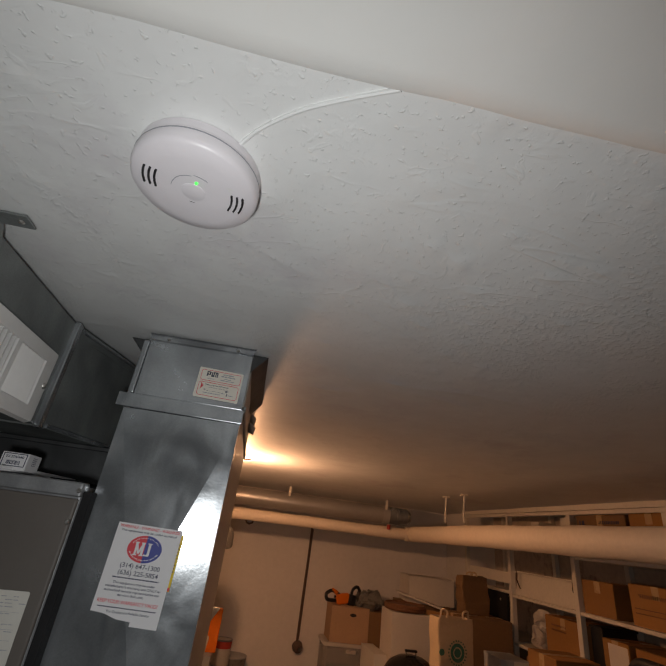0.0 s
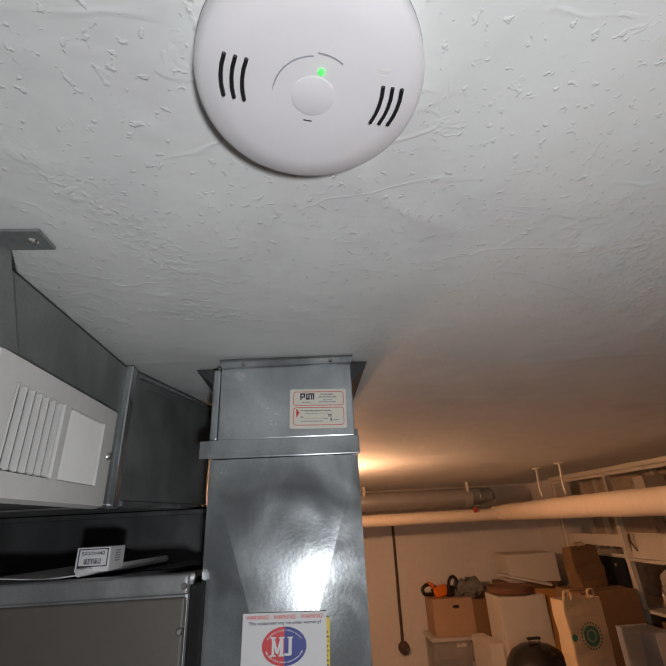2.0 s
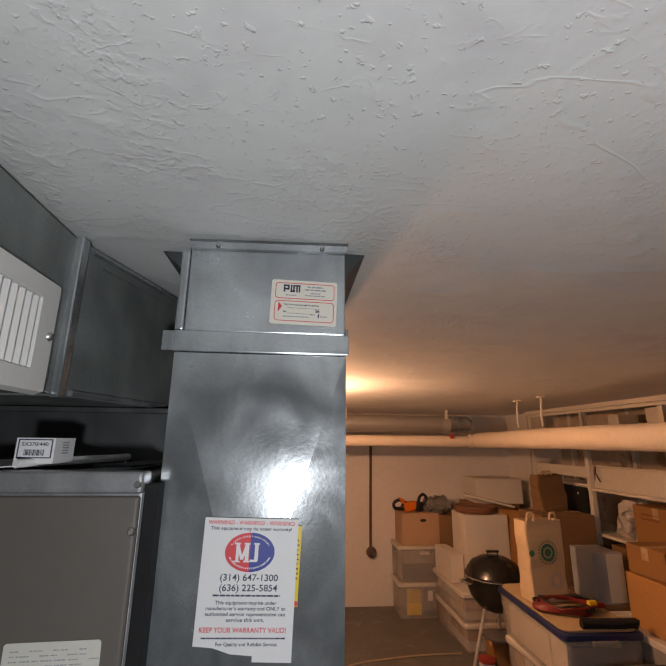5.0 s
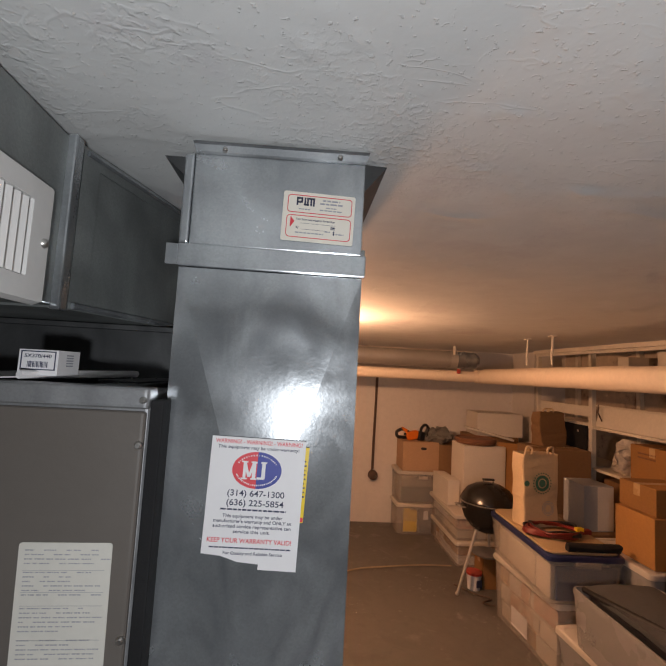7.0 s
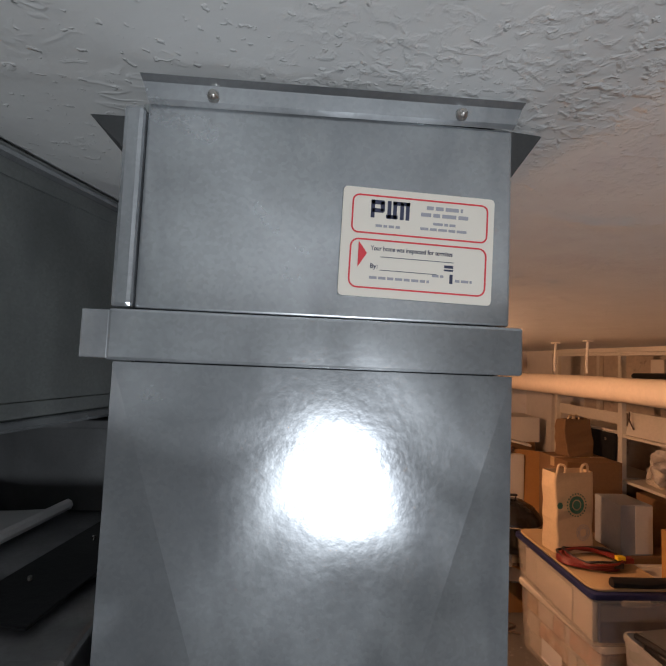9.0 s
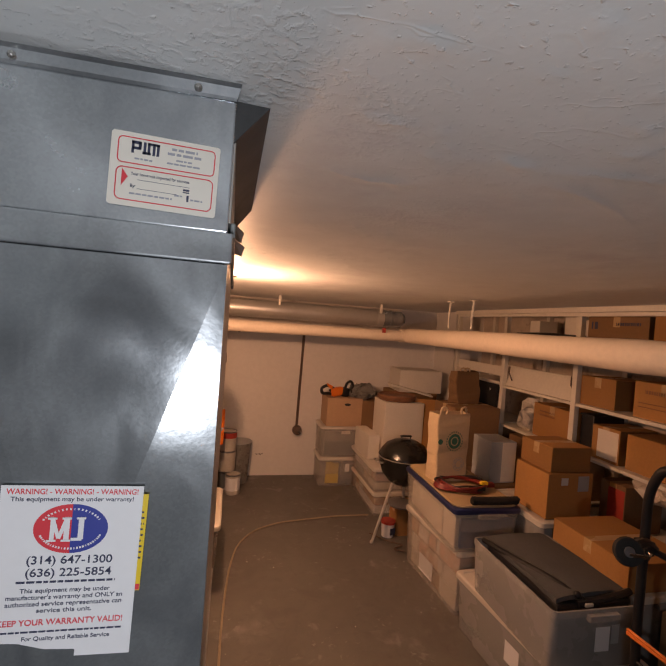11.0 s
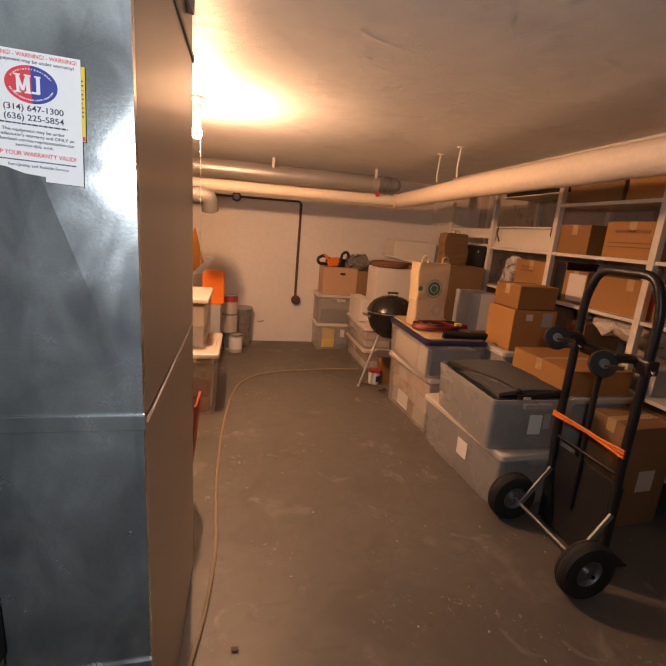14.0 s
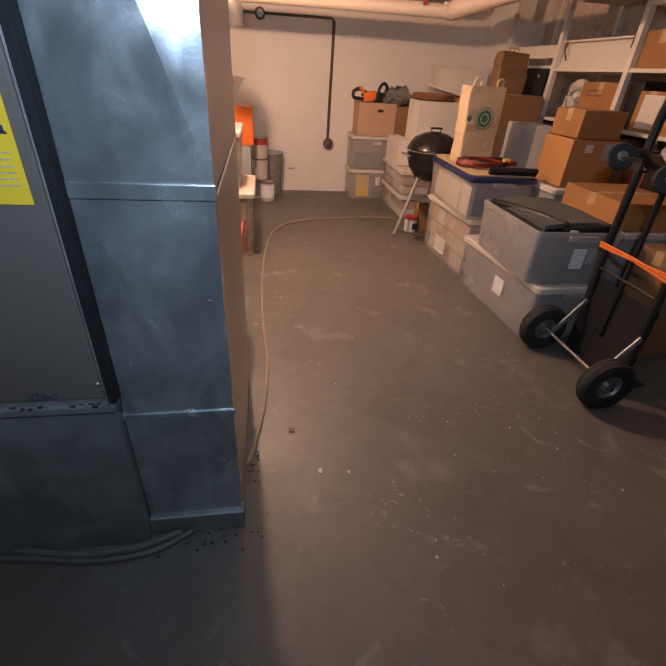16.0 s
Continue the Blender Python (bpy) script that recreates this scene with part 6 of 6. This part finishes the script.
for y, dz in ((1.845, 1.035), (1.585, 1.0)):
    arm = part("caster_arm", tube(rounded([(TXF, y + 0.05, 0.985), (TXF - 0.08, y + 0.02, dz), (TXF - 0.17, y, dz - 0.005)], 0.03), 0.020, 8), "black_steel", truck, smooth=True)
    m = pose(TXF - 0.20, y - 0.01, dz - 0.015, 72, 0, -24)
    cw = part("caster_wheel", lathe([(0.0, -0.013), (0.04, -0.015), (0.049, -0.013), (0.053, 0), (0.049, 0.013), (0.04, 0.015), (0, 0.013)], 28, None, m), "rubber", truck, smooth=True)
    part("caster_hub", lathe([(0, 0.018), (0.018, 0.017), (0.022, 0.010), (0.022, -0.010), (0.018, -0.017), (0, -0.018)], 16, None, m), "alu", cw, smooth=True)
    part("caster_fork", moved(box(-0.07, 0.005, -0.010, 0.010, -0.022, -0.015, 0.003), pose(TXF - 0.20, y - 0.01, dz - 0.015, 72, 0, 160)), "chrome", truck)
for k, (za, zb) in enumerate(((0.622, 0.600), (0.608, 0.618), (0.594, 0.606))):
    part("bungee", tube([(TXF - 0.024, YA - 0.02, za), (TXF - 0.027, (YA + YZ) / 2, (za + zb) / 2 + 0.006 * k), (TXF - 0.024, YZ + 0.02, zb)], 0.0065, 6), "orange", truck, "orange elastic cord", smooth=True)

# ---------------------------------------------------------------- things beyond the duct
tub(0.42, 0.62, 0.485, pose(-0.285, 3.58, 0.0), "storage_tub", "pinkish plastic tub with cream lid, on the floor", "tub", "lid_white", 0.86, contents=packed(0.42, 0.62, 0.42, ["pink", "card_white", "pink", "red_paint"], 4, 3, 0.77))
tub(0.36, 0.56, 0.38, pose(-0.335, 3.62, 0.488), "storage_tub", "plastic tub with cream lid stacked on another", "tub", "lid_white", 0.9, contents=stacked_inside(0.36, 0.56, 0.32, 2, ["card_grey", "card_white"], 0.82))
bd = thing("orange_board", pose(-0.19, 4.62, 0), "bright orange plastic panel standing on edge", "panel")
part("panel", moved(box(-0.11, 0.10, -0.008, 0.008, 0.602, 0.935, 0.012), pose(0, 0, 0)), "orange", bd)
carton_box(0.30, 0.26, 0.60, pose(-0.27, 4.64, 0), "card_grey", "grey carton under the orange panel", tape=False)


def paint_can(r, h, m, label, band=None):
    c = thing("paint_can", m, label, "paint can", "stacked paint cans")
    part("body", lathe([(0, 0), (r * 0.98, 0), (r, 0.004), (r, h - 0.012), (0, h - 0.012)], 28), "can", c, smooth=True)
    part("rim", lathe([(r, h - 0.014), (r * 1.03, h - 0.008), (r * 1.02, h), (r * 0.88, h), (r * 0.86, h - 0.008)], 28), "alu", c, smooth=True)
    part("lid", lathe([(0, h - 0.009), (r * 0.87, h - 0.009), (r * 0.87, h - 0.003), (r * 0.7, h - 0.006), (0, h - 0.006)], 28), "can", c, smooth=True)
    part("handle", tube([(r * 1.01 * math.cos(a), -r * 1.02 * abs(math.sin(a)) * 0.9, h * 0.72 - h * 0.35 * math.sin(a)) for a in (math.pi * i / 10 for i in range(11))], 0.002, 5), "alu", c)
    if band:
        part("label", lathe([(r * 1.004, h * band[0]), (r * 1.006, h * band[0]), (r * 1.006, h * band[1]), (r * 1.004, h * band[1])], 28), band[2], c)
    return c


paint_can(0.075, 0.20, pose(0.03, 4.98, 0), "white paint can on the floor", (0.2, 0.85, "paper"))
paint_can(0.080, 0.21, pose(-0.055, 5.12, 0.0), "dark grey paint can on the floor", (0.1, 0.9, "tub_dark"))
paint_can(0.085, 0.205, pose(-0.04, 5.06, 0.215), "dull grey paint can stacked on others")
paint_can(0.080, 0.20, pose(-0.035, 5.06, 0.422), "white paint can with red band on top of a stack", (0.66, 0.95, "red_paint"))
bkt = thing("grey_bucket", pose(0.085, 5.29, 0), "grey plastic bucket by the wall", "bucket")
part("body", lathe([(0, 0), (0.105, 0), (0.128, 0.42), (0.132, 0.42), (0.132, 0.44), (0.12, 0.44), (0.1, 0.02), (0, 0.02)], 28), "bag_grey", bkt, smooth=True)
part("lid", lathe([(0, 0.436), (0.13, 0.436), (0.134, 0.45), (0, 0.452)], 28), "card_grey", bkt, smooth=True)
red = thing("red_shovel", pose(-0.165, 2.25, 0, 0, 0, 0), "red plastic scoop leaning beside the duct", "scoop")
part("blade", crumple(moved(box(-0.006, 0.006, -0.10, 0.10, 0.25, 0.58, 0.006), pose(0, 0, 0, 0, 5, 0)), 0.01), "red_paint", red)
part("handle", rod((-0.02, 0, 0.0), (0.0, 0, 0.26), 0.012), "wood", red)

# ---------------------------------------------------------------- floor hose and bits
hs = [(1.30, 4.36, 0.010), (0.98, 4.36, 0.010), (0.71, 4.32, 0.010), (0.42, 4.27, 0.010), (0.20, 4.14, 0.010), (0.07, 3.93, 0.010), (0.015, 3.65, 0.010), (-0.02, 3.25, 0.010), (-0.035, 2.88, 0.010), (-0.035, 2.35, 0.010), (-0.005, 1.90, 0.010), (-0.03, 1.56, 0.011), (-0.075, 1.32, 0.012), (-0.09, 1.27, 0.02)]
hose = part("floor_hose", tube(rounded(hs, 0.25, 6), 0.007, 8), "hose", smooth=True)
tagged(hose, "thin tan plastic hose snaking across the floor", "hose")
hs2 = [(-1.3, 1.12, 0.018), (-0.85, 1.05, 0.018), (-0.70, 1.005, 0.018), (-0.55, 0.978, 0.017), (-0.40, 0.985, 0.017), (-0.28, 1.025, 0.018)]
hose2 = part("floor_hose", tube(rounded(hs2, 0.2, 6), 0.011, 8), "hose_dirty", smooth=True)
tagged(hose2, "dirty grey hose lying along the furnace foot", "hose")
hose3 = part("floor_hose", tube(rounded([(-1.3, 1.06, 0.012), (-0.7, 0.99, 0.012), (-0.5, 0.955, 0.012), (-0.34, 0.975, 0.012), (-0.25, 1.03, 0.012)], 0.2, 6), 0.009, 8), "hose_dirty", smooth=True)
tagged(hose3, "dirty thin hose lying along the furnace foot", "hose")
bm = bmesh.new()
for k in range(55):
    x, y = (random.uniform(-0.05, 1.5), random.uniform(0.4, 4.4)) if k % 3 else (random.gauss(1.35, 0.35), random.gauss(1.35, 0.3))
    r = random.uniform(0.0015, 0.006) * (2.2 if random.random() < 0.06 else 1)
    own = bmesh.new()
    n = random.randint(5, 8)
    pts = [(x + r * random.uniform(0.6, 1.2) * math.cos(2 * math.pi * i / n), y + 1.3 * r * random.uniform(0.6, 1.2) * math.sin(2 * math.pi * i / n), 0.0042) for i in range(n)]
    vs = [own.verts.new(p) for p in pts]
    top_ = [own.verts.new((p[0], p[1], 0.0052)) for p in pts]
    stack_loops(own, [vs, top_])
    join(bm, own)
tagged(part("floor_specks", bm, "speck"), "dried white paint specks on the floor", "specks", kind="stuff")
bm = bmesh.new()
for k in range(64):
    own = ball(random.uniform(0.0012, 0.0045), Matrix.Translation(((random.uniform(-0.36, 0.0) if k < 40 else random.uniform(-0.092, -0.045)), random.gauss(1.0, 0.03) if k < 40 else random.uniform(1.18, 1.34), 0.006)) @ Matrix.Diagonal((1.4, 1, 0.6, 1)), 1)
    join(bm, own)
tagged(part("floor_debris", bm, "dirt"), "small dark crumbs of dirt at the duct foot", "debris", kind="stuff")
bm = box(0.0725, 0.0755, 0.95, 1.75, 0.0022, 0.0032)
tagged(part("floor_scratch", bm, "scuff"), "thin dark line scored in the floor", "scratch", kind="stuff")
leaf = part("dead_leaf", crumple(plate(0.022, 0.012, 0.002, 0.003, None, 0.08, 1.44, 0.006), 0.004, 60), "conduit")
tagged(leaf, "small dry brown leaf on the floor", "leaf")
